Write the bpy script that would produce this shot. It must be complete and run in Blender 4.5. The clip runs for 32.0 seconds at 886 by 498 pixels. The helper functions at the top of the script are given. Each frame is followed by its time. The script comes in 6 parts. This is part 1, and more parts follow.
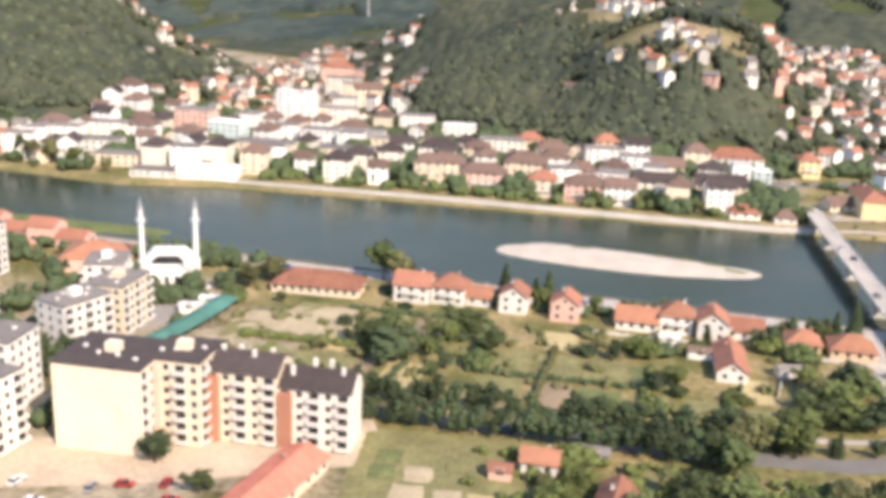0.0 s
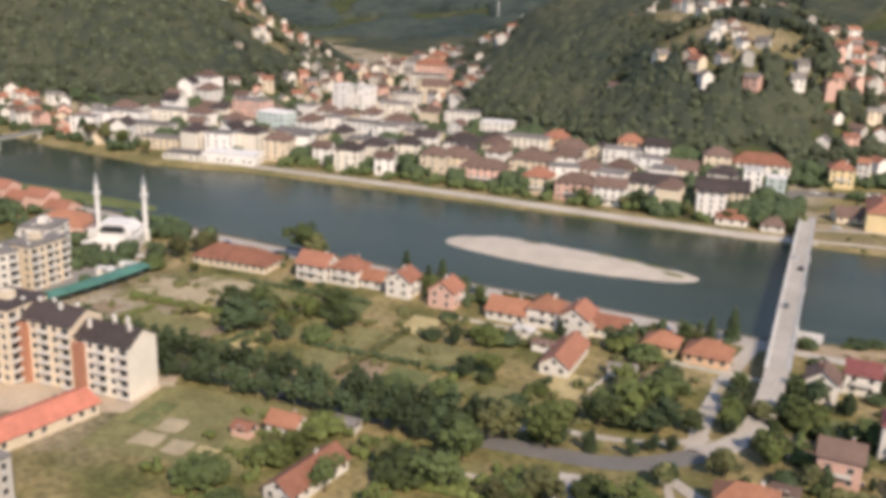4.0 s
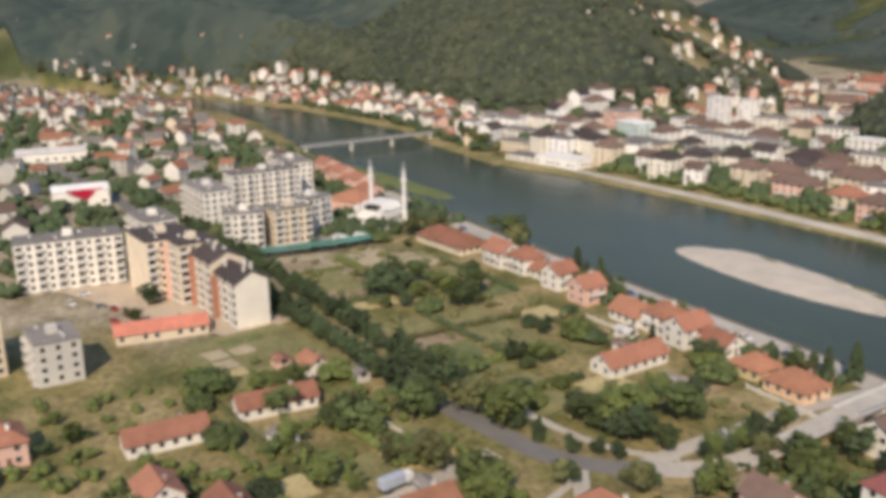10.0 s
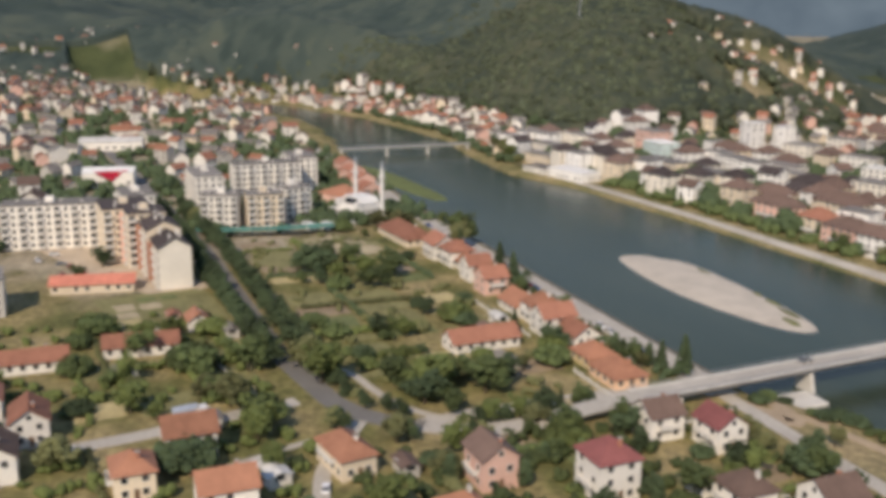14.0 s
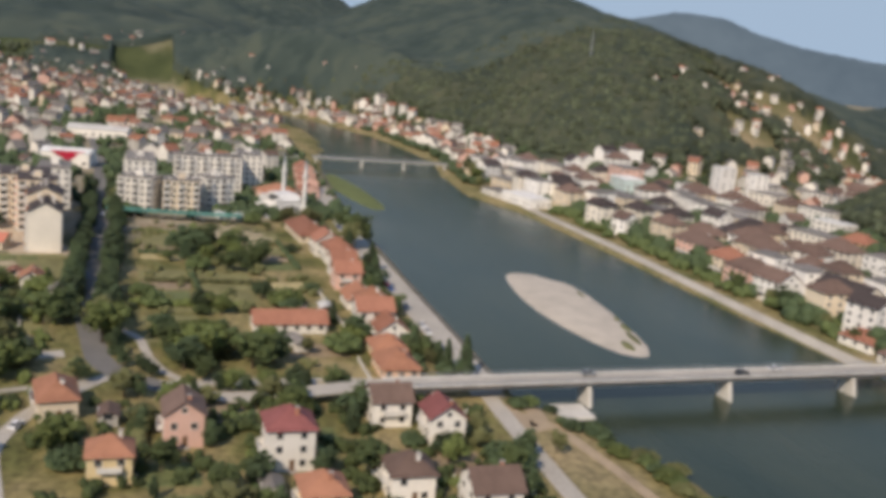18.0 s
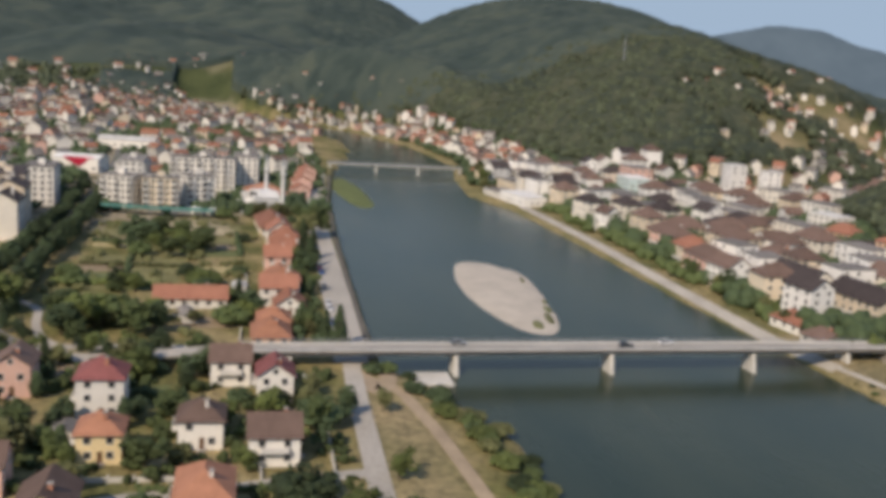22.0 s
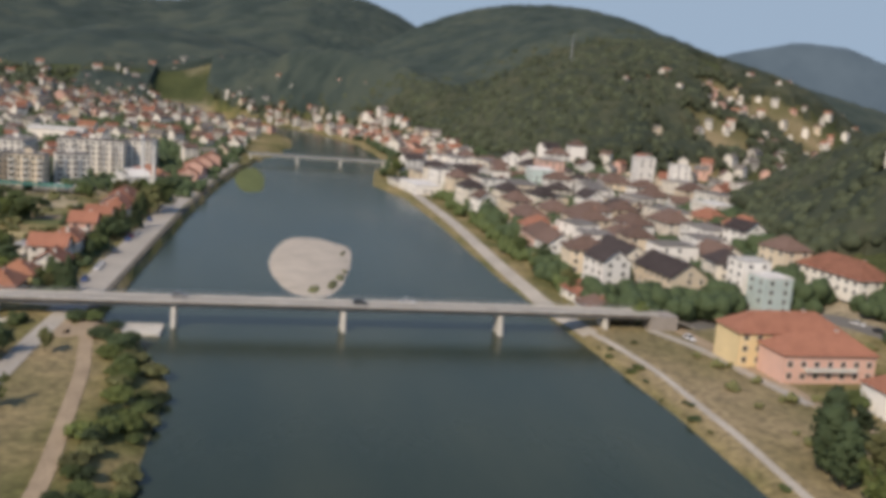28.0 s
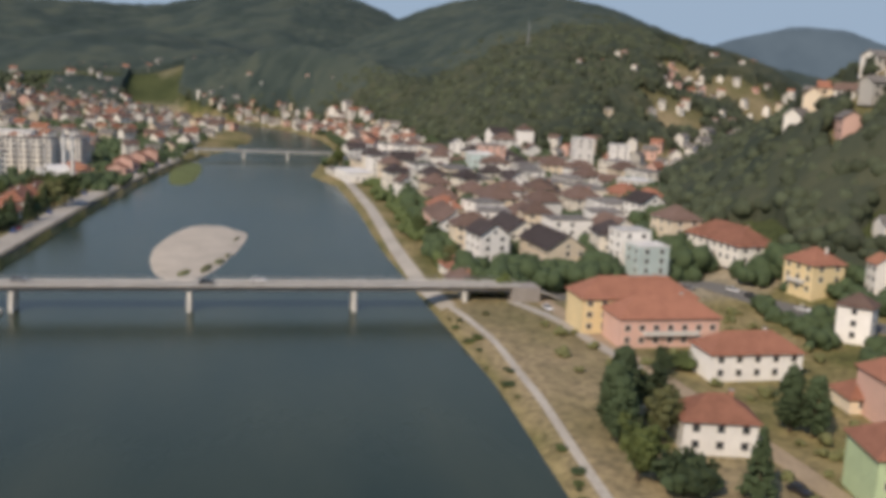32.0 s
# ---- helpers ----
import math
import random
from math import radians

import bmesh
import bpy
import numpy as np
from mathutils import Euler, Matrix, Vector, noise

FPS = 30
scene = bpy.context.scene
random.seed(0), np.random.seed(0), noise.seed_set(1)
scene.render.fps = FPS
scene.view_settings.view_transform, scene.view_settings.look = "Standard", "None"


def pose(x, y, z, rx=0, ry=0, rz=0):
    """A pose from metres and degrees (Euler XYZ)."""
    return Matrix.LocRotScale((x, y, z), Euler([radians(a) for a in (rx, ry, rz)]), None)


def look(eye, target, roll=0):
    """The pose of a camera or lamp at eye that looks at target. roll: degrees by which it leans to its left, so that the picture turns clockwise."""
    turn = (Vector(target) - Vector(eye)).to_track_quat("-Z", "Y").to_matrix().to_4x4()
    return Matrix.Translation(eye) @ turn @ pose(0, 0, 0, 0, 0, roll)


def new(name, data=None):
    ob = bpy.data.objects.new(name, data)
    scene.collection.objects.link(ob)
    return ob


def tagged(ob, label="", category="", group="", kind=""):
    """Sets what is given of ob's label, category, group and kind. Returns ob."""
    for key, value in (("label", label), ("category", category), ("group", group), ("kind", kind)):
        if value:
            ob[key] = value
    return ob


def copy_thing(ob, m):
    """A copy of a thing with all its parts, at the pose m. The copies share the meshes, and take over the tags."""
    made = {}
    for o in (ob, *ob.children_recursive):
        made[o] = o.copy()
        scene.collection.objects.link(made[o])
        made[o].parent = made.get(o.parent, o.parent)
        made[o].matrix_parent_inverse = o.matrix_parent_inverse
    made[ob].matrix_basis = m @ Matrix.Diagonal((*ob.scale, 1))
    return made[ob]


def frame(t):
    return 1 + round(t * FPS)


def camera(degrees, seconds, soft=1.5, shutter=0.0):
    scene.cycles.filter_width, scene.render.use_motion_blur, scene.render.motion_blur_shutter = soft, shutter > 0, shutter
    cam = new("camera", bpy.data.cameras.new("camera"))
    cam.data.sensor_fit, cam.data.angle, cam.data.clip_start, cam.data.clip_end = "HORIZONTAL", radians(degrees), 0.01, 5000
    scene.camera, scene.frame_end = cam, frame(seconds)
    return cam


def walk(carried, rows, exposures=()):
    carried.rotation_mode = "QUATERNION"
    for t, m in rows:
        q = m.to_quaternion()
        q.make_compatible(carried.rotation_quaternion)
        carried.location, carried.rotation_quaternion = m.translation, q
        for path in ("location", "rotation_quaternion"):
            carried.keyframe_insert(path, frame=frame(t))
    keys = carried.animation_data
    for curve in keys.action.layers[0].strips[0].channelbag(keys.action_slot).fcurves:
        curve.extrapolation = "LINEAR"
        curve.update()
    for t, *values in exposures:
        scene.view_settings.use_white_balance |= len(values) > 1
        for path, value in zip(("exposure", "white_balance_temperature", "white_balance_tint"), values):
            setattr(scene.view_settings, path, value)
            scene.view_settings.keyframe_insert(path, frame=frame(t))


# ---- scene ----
cam = camera(49.3, 32.0, soft=5.0)
METRES, EYE, TILT, LEAN, TURN = 606.72, 108.0, 0.0, 0.0, 11.8
PATH = [
    (0, (1.988, -0.416, 111.331), (1.6, 1.462, 110.763), 2.6),
    (0.5, (13.23, 4.525, 111.578), (12.807, 6.397, 111.013), 2.7),
    (1, (24.319, 9.111, 111.917), (23.853, 10.972, 111.353), 2.9),
    (1.5, (35.202, 13.08, 112.245), (34.676, 14.926, 111.683), 2.8),
    (2, (46.511, 17.356, 112.493), (45.918, 19.181, 111.93), 2.4),
    (2.5, (58.813, 20.288, 112.854), (58.153, 22.091, 112.292), 2.0),
    (4.5, (118.687, 18.756, 113.976), (117.899, 20.498, 113.389), 2.4),
    (5, (131.065, 21.719, 114.053), (130.358, 23.487, 113.44), 3.6),
    (5.5, (140.518, 28.729, 113.629), (139.876, 30.511, 112.988), 4.1),
    (6, (149.766, 36.964, 112.724), (149.173, 38.753, 112.053), 4.5),
    (6.5, (159.177, 44.108, 111.948), (158.587, 45.89, 111.257), 4.4),
    (7, (168.245, 51.482, 111.09), (167.622, 53.251, 110.397), 4.3),
    (7.5, (176.905, 59.18, 109.95), (176.215, 60.93, 109.271), 3.7),
    (8, (184.817, 67.795, 108.878), (184.05, 69.524, 108.23), 3.4),
    (8.5, (191.284, 76.451, 108.052), (190.407, 78.138, 107.431), 3.0),
    (9, (197.995, 84.318, 107.259), (196.83, 85.834, 106.674), 1.2),
    (9.5, (205.728, 91.406, 106.608), (204.271, 92.662, 106.062), -0.8),
    (10, (215.906, 97.028, 105.852), (214.266, 98.039, 105.315), -1.0),
    (10.5, (227.828, 100.948, 105.188), (226.12, 101.836, 104.644), -0.4),
    (11, (239.447, 105.151, 104.65), (237.723, 106.003, 104.101), 0.1),
    (11.5, (248.205, 111.51, 104.291), (246.466, 112.333, 103.746), -0.0),
    (12, (254.964, 119.661, 103.307), (253.205, 120.45, 102.773), -0.3),
    (12.5, (259.575, 128.596, 101.83), (257.802, 129.36, 101.309), -0.5),
    (13, (263.894, 138.016, 100.201), (262.111, 138.769, 99.697), -0.3),
    (13.5, (268.485, 146.809, 98.793), (266.698, 147.562, 98.303), 0.1),
    (14, (272.949, 156.012, 97.73), (271.161, 156.766, 97.247), 0.8),
    (14.5, (277.793, 165.308, 96.503), (276.002, 166.057, 96.021), 1.4),
    (15, (282.075, 174.594, 95.233), (280.281, 175.331, 94.744), 2.0),
    (15.5, (285.623, 183.549, 94.292), (283.824, 184.269, 93.798), 2.7),
    (17.5, (300.21, 217.883, 89.074), (298.364, 218.521, 88.644), 5.6),
    (18, (303.336, 226.105, 88.23), (301.477, 226.715, 87.818), 5.6),
    (18.5, (306.615, 233.713, 87.492), (304.746, 234.293, 87.082), 4.9),
    (19, (310.093, 241.241, 86.676), (308.214, 241.793, 86.27), 4.2),
    (19.5, (312.938, 248.429, 85.606), (311.05, 248.956, 85.208), 4.0),
    (20, (316.103, 255.806, 84.585), (314.206, 256.308, 84.197), 4.0),
    (20.5, (319.177, 263.068, 83.655), (317.272, 263.544, 83.274), 4.0),
    (21, (321.599, 270.586, 82.445), (319.687, 271.039, 82.07), 4.0),
    (21.5, (322.815, 277.899, 81.096), (320.897, 278.323, 80.721), 4.0),
    (22, (323.872, 285.19, 79.914), (321.95, 285.594, 79.533), 4.0),
    (22.5, (325.456, 292.177, 78.679), (323.534, 292.565, 78.285), 3.9),
    (23, (326.786, 299.24, 77.35), (324.865, 299.618, 76.942), 3.7),
    (23.5, (327.57, 306.28, 76.196), (325.649, 306.643, 75.772), 3.5),
    (24, (328.165, 313.723, 74.917), (326.245, 314.074, 74.483), 3.3),
    (24.5, (328.469, 321.087, 73.67), (326.545, 321.425, 73.237), 3.0),
    (25, (328.784, 328.416, 72.598), (326.856, 328.744, 72.177), 2.9),
    (25.5, (329.707, 335.133, 71.775), (327.776, 335.454, 71.365), 2.8),
    (27.5, (336.015, 360.313, 68.785), (334.075, 360.632, 68.418), 3.5),
    (28, (336.464, 366.687, 68.343), (334.523, 367.015, 67.993), 4.5),
    (28.5, (336.703, 372.684, 67.759), (334.761, 373.013, 67.414), 4.9),
    (29, (337.074, 378.552, 67.069), (335.131, 378.876, 66.722), 4.8),
    (29.5, (337.459, 384.162, 66.31), (335.514, 384.477, 65.965), 4.4),
    (30, (338.077, 389.784, 65.609), (336.13, 390.089, 65.264), 4.3),
    (30.5, (338.453, 394.971, 64.944), (336.505, 395.268, 64.6), 3.9),
    (31, (339.251, 400.166, 64.395), (337.302, 400.454, 64.052), 3.7),
    (31.5, (339.561, 405.291, 64.005), (337.612, 405.577, 63.66), 3.4),
    (32, (339.631, 410.709, 63.634), (337.686, 411.011, 63.279), 2.5),
]
EXPOSURES = [(0, 1.2, 7200, 20), (1, 1.14, 7200, 20), (2, 0.7, 7200, 20), (2.5, 0.63, 7200, 20), (5, 0.5, 7450, 18), (9, 0.46, 7400, 16), (12, 0.3, 7150, 16), (18, 0.24, 7150, 16), (25, 0.12, 7150, 16), (32, 0.06, 7150, 16)]
walk(cam, [(t, look(eye, target, roll)) for t, eye, target, roll in PATH], EXPOSURES)

# ---- world, sun ----
SUN_AZ, SUN_EL = radians(131.0), radians(40.0)
world = bpy.data.worlds.new("sky")
scene.world = world
world.use_nodes = True
wn = world.node_tree.nodes
sky = wn.new("ShaderNodeTexSky")
sky.sky_type, sky.sun_disc = "NISHITA", False
sky.sun_elevation, sky.sun_rotation = SUN_EL, SUN_AZ
sky.air_density, sky.dust_density, sky.ozone_density = 1.0, 0.3, 1.0
sky.altitude = 2200
wn["Background"].inputs[1].default_value = 0.18
# a hazy, even late-summer sky: the bright rim at the horizon is held down
cap = wn.new("ShaderNodeMix")
cap.data_type, cap.blend_type = "RGBA", "DARKEN"
cap.inputs["Factor"].default_value = 1.0
cap.inputs["B"].default_value = (1.6, 2.32, 3.2, 1)
world.node_tree.links.new(sky.outputs[0], cap.inputs["A"])
world.node_tree.links.new(cap.outputs["Result"], wn["Background"].inputs[0])
TO_SUN = Vector((math.sin(SUN_AZ) * math.cos(SUN_EL), math.cos(SUN_AZ) * math.cos(SUN_EL), math.sin(SUN_EL)))
sun = new("sun", bpy.data.lights.new("sun", "SUN"))
sun.data.energy, sun.data.angle, sun.data.color = 3.3, radians(0.6), (1.0, 0.9, 0.77)
sun.matrix_basis = look(TO_SUN * 300, (0, 0, 0))

# ---- materials ----
MATS = {}


def mat(name, base, rough=0.85, var=0.18, scale=0.5, fine=6.0, bump=0.0, metal=0.0, rnd=0.0, spec=0.3, island=False):
    """A surface with variation at two scales; rnd: variation from object to object."""
    if name in MATS:
        return MATS[name]
    m = bpy.data.materials.new(name)
    m.use_nodes = True
    nt = m.node_tree
    n, lk = nt.nodes, nt.links
    bs = n["Principled BSDF"]
    bs.inputs["Roughness"].default_value, bs.inputs["Metallic"].default_value = rough, metal
    bs.inputs["Specular IOR Level"].default_value = spec
    co = n.new("ShaderNodeTexCoord")
    a, b = n.new("ShaderNodeTexNoise"), n.new("ShaderNodeTexNoise")
    a.inputs["Scale"].default_value, a.inputs["Detail"].default_value = scale, 4
    b.inputs["Scale"].default_value, b.inputs["Detail"].default_value = fine, 2
    lk.new(co.outputs["Object"], a.inputs["Vector"])
    lk.new(co.outputs["Object"], b.inputs["Vector"])
    add = n.new("ShaderNodeMath")
    add.operation = "ADD"
    lk.new(a.outputs[0], add.inputs[0])
    lk.new(b.outputs[0], add.inputs[1])
    src = add.outputs[0]
    if rnd:
        info = n.new("ShaderNodeNewGeometry" if island else "ShaderNodeObjectInfo")
        mul = n.new("ShaderNodeMath")
        mul.operation = "MULTIPLY_ADD"
        mul.inputs[1].default_value = rnd / max(var, 0.01)
        lk.new(info.outputs["Random Per Island" if island else "Random"], mul.inputs[0])
        lk.new(src, mul.inputs[2])
        sub = n.new("ShaderNodeMath")
        sub.operation = "SUBTRACT"
        sub.inputs[1].default_value = 0.5 * rnd / max(var, 0.01)
        lk.new(mul.outputs[0], sub.inputs[0])
        src = sub.outputs[0]
    mr = n.new("ShaderNodeMapRange")
    mr.clamp = False
    mr.inputs["From Min"].default_value, mr.inputs["From Max"].default_value = 0.5, 1.5
    mr.inputs["To Min"].default_value, mr.inputs["To Max"].default_value = 1 - var * 1.6, 1 + var * 1.6
    lk.new(src, mr.inputs[0])
    mx = n.new("ShaderNodeMix")
    mx.data_type, mx.blend_type = "RGBA", "MULTIPLY"
    mx.inputs["Factor"].default_value = 1.0
    mx.inputs["A"].default_value = (*base, 1)
    lk.new(mr.outputs[0], mx.inputs["B"])
    lk.new(mx.outputs["Result"], bs.inputs["Base Color"])
    if bump:
        bp = n.new("ShaderNodeBump")
        bp.inputs["Strength"].default_value, bp.inputs["Distance"].default_value = bump, 0.1
        lk.new(b.outputs[0], bp.inputs["Height"])
        lk.new(bp.outputs[0], bs.inputs["Normal"])
    MATS[name] = m
    return m


ASPHALT = mat("asphalt", (0.16, 0.155, 0.145), 0.9, 0.2, 0.08, 2)
PALE = mat("pale_concrete", (0.40, 0.37, 0.32), 0.85, 0.2, 0.06, 1.2)
CONC = mat("concrete", (0.33, 0.30, 0.27), 0.8, 0.2, 0.25, 3, bump=0.2)
WHITECONC = mat("white_concrete", (0.55, 0.53, 0.48), 0.8, 0.2, 0.25, 3)
DIRT = mat("dirt", (0.36, 0.28, 0.19), 0.95, 0.25, 0.15, 1.5)
GRAVEL = mat("gravel", (0.47, 0.42, 0.35), 0.95, 0.2, 0.12, 2.0, bump=0.3)
QUAYWALL = mat("quay_stone", (0.12, 0.11, 0.09), 0.9, 0.3, 0.2, 1.5, bump=0.3)
GLASS = mat("window_glass", (0.03, 0.035, 0.04), 0.15, 0.3, 0.4, 2, spec=0.6)
FRAME = mat("window_frame", (0.62, 0.6, 0.56), 0.6, 0.1)
WOOD = mat("brown_wood", (0.16, 0.09, 0.05), 0.7, 0.25, 0.8, 8)
BARK = mat("bark", (0.10, 0.075, 0.05), 0.95, 0.3, 1.0, 8, bump=0.4)
METAL = mat("grey_metal", (0.35, 0.36, 0.37), 0.45, 0.15, 1, 6, metal=0.6)
WALLS = {k: mat("render_" + k, c, 0.85, 0.12, 0.18, 2.5, rnd=0.08) for k, c in dict(
    white=(0.73, 0.70, 0.64), bright=(0.80, 0.78, 0.74), ivory=(0.74, 0.69, 0.60), cream=(0.70, 0.60, 0.46), pink=(0.68, 0.44, 0.36), yellow=(0.71, 0.57, 0.33), orange=(0.66, 0.45, 0.30),
    green=(0.50, 0.63, 0.38), grey=(0.46, 0.44, 0.40), brick=(0.42, 0.2, 0.13), teal=(0.50, 0.60, 0.58)).items()}
ROOFS = {k: mat("roof_" + k, c, 0.85, 0.22, 0.35, 3.0, bump=0.3, rnd=0.14) for k, c in dict(
    terracotta=(0.30, 0.135, 0.088), orange=(0.32, 0.15, 0.092), brown=(0.15, 0.10, 0.08), maroon=(0.21, 0.075, 0.07), dark=(0.06, 0.048, 0.046),
    grey=(0.19, 0.175, 0.16), white=(0.62, 0.61, 0.58), teal=(0.07, 0.2, 0.16), salmon=(0.60, 0.22, 0.15)).items()}
LEAF = [mat("leaves_" + n, c, 0.8, 0.35, 0.5, 3.0, rnd=0.22, spec=0.2) for n, c in
        (("mid", (0.075, 0.10, 0.038)), ("dark", (0.052, 0.075, 0.036)), ("bright", (0.10, 0.125, 0.04)), ("olive", (0.115, 0.12, 0.052)))]
GROVE = mat("grove_leaves", (0.060, 0.073, 0.044), 0.85, 0.32, 0.009, 0.12, rnd=0.22, spec=0.15, island=True)


# ---- land ----
def smooth(a, b, v):
    u = np.clip((v - a) / (b - a), 0, 1)
    return u * u * (3 - 2 * u)


def near_bank(x):
    return np.interp(x, [-900, -700, -560, -450, -360, -300, -200, -100, 0, 84, 100, 135, 400], [200, 330, 372, 364, 346, 340, 331, 326, 323, 321, 331, 343, 344])


def far_bank(x):
    return np.interp(x, [-900, -700, -560, -470, -400, -330, -246, -197, -100, 0, 85, 150, 400], [260, 390, 432, 440, 443, 428, 420, 434, 440, 443, 449, 454, 456])


# x, y, height, spread along x, spread along y, turn in degrees
HILLS = [(-489, 645, 84, 116, 108, 24), (-771, 728, 124, 181, 147, 6), (-1285, 793, 180, 424, 249, -20), (-994, 954, 84, 227, 249, -18), (-574, 811, 82, 117, 87, -6),
         (-2282, 406, 239, 591, 313, 2), (-2250, -150, 185, 520, 420, 0), (-1950, -700, 160, 500, 420, 0), (-1335, 145, 94, 299, 213, 10),
         (24, 645, 71, 66, 54, 30), (-6, 763, 84, 107, 117, 36), (-83, 674, 47, 70, 55, 10), (-120, 895, 80, 100, 85, 0), (-1056, 345, 40, 158, 100, -32), (-950, 60, 30, 220, 160, 0),
         (-480, 1750, 190, 480, 330, 0), (300, 1650, 170, 700, 380, 0), (-842, 382, 77, 233, 77, 28)]


def land(x, y):
    """The ground's height."""
    x, y = np.asarray(x, float), np.asarray(y, float)
    nb, fb = near_bank(x), far_bank(x)
    z = np.full(np.broadcast(x, y).shape, 2.5)
    west = smooth(-760, -1000, x)
    out = np.maximum(np.maximum(smooth(0, 90, y - fb - 25), smooth(0, 160, nb - 40 - y)), west)
    hills = np.zeros_like(z)
    for hx, hy, h, sx, sy, turn in HILLS:
        c, s = math.cos(radians(turn)), math.sin(radians(turn))
        u, v = (x - hx) * c + (y - hy) * s, -(x - hx) * s + (y - hy) * c
        hills = hills + (h * np.exp(-0.5 * ((u / sx) ** 2 + (v / sy) ** 2) ** 1.3)) ** 3
    hills = np.cbrt(hills + (70 * smooth(660, 1500, y) * smooth(-420, -200, x)) ** 3 + (28 * smooth(540, 820, y) * smooth(40, 160, x)) ** 3)
    z = z + hills * out
    # river bed and banks: a wall upstream of the bridge, slopes elsewhere
    wallside = np.where(x < 86, 1.0, 9.0)
    d = np.minimum(y - nb, fb - y)
    fromnear = y - nb < fb - y
    bank = np.where(fromnear, wallside, 7.0)
    dip = smooth(-1, 1, d / bank * 1.0) * (1 - west)
    z = z * (1 - dip) + (-1.5) * dip
    return z


def H(x, y):
    return float(land(x, y))


def part(name, bm, material, parent=None, label=""):
    me = bpy.data.meshes.new(name)
    bm.to_mesh(me)
    bm.free()
    for m in material if isinstance(material, (list, tuple)) else [material]:
        me.materials.append(m)
    ob = new(name, me)
    ob.parent = parent
    if label:
        ob["label"] = label
    return ob


def share(name, me, parent, m=None):
    ob = new(name, me)
    ob.parent = parent
    if m is not None:
        ob.matrix_basis = m
    return ob


def from_lists(name, verts, faces, materials, idx=None):
    me = bpy.data.meshes.new(name)
    me.from_pydata(verts, [], faces)
    for m in materials:
        me.materials.append(m)
    if idx is not None:
        me.polygons.foreach_set("material_index", idx)
    me.update()
    return me


def steps(*spans):
    out = []
    for a, b, s in spans:
        out += list(np.arange(a, b, s))
    return np.array(out)


gx = steps((-4600, -2200, 80), (-2200, -1600, 30), (-1600, -700, 15), (-700, -420, 10), (-420, 300, 4), (300, 700, 40), (700, 1600.1, 100))
gy = steps((-1600, -200, 100), (-200, 60, 15), (60, 300, 5), (300, 345, 1.5), (345, 415, 7), (415, 465, 2.0), (465, 760, 5), (760, 1300, 15), (1300, 2400, 50), (2400, 4400.1, 100))
XX, YY = np.meshgrid(gx, gy, indexing="ij")
ZZ = land(XX, YY)
nx, ny = XX.shape
wob = np.array([noise.noise(Vector((a * 0.02, b * 0.02, 0))) for a, b in zip(XX.ravel(), YY.ravel())]).reshape(XX.shape)
ii = np.arange(nx * ny).reshape(nx, ny)
quads = np.stack([ii[:-1, :-1], ii[1:, :-1], ii[1:, 1:], ii[:-1, 1:]], -1).reshape(-1, 4)
ground_me = from_lists("ground", np.stack([XX, YY, ZZ], -1).reshape(-1, 3).tolist(), quads.tolist(), [])
ground_me.polygons.foreach_set("use_smooth", [True] * len(ground_me.polygons))


GLADES = [(14, 634, 62, 24), (-24, 705, 52, 36), (-30, 755, 70, 22), (70, 715, 40, 30), (-530, 738, 34, 30), (-455, 745, 46, 30), (-360, 690, 30, 34), 
          (-430, 800, 70, 22), (-300, 650, 20, 20)]


def glade(x, y):
    """Bare and mown clearings on the hills, 0 to 1."""
    g = 0
    for gx_, gy_, a, b in GLADES:
        g = g + np.exp(-(((x - gx_) / a) ** 2 + ((y - gy_) / b) ** 2))
    return np.clip(g, 0, 1)


def cover(x, y, z):
    """Woodland, dry fields, bare yards, each 0 to 1."""
    hill = smooth(8, 16, z)
    field = smooth(0.15, 0.4, wob) * smooth(14, 40, z) * 0.35
    wood = hill * (1 - np.clip(field + glade(x, y), 0, 1))
    dry = np.clip(hill * (field + glade(x, y)), 0, 1)
    town = smooth(455, 470, y) * (1 - hill) * 0.75 * (1 - smooth(78, 92, x)) + smooth(-60, -110, x) * (1 - smooth(255, 285, y)) * smooth(60, 120, y) * 0.8
    yard = np.exp(-(((x + 95) / 42) ** 4 + ((y - 172) / 15) ** 4)) + np.exp(-(((x + 150) / 22) ** 4 + ((y - 275) / 22) ** 4))
    town = np.maximum(town, yard)
    bankdry = smooth(0, 3, y - far_bank(x)) * (1 - smooth(486, 500, y)) * smooth(70, 90, x) * 0.9 + smooth(-2, 2, y - far_bank(x)) * (1 - smooth(5, 9, y - far_bank(x))) * 0.35
    bankdry = bankdry + np.exp(-(((x - 160) / 70) ** 4 + ((y - 320) / 9) ** 4)) * 0.6
    dry = np.clip(dry + bankdry * (1 - hill), 0, 1)
    return wood, dry, np.clip(town, 0, 1)


cw, cd, ct = cover(XX, YY, ZZ)
att = ground_me.attributes.new("cover", "FLOAT_COLOR", "POINT")
att.data.foreach_set("color", np.stack([cw, cd, ct, np.ones_like(cw)], -1).ravel())


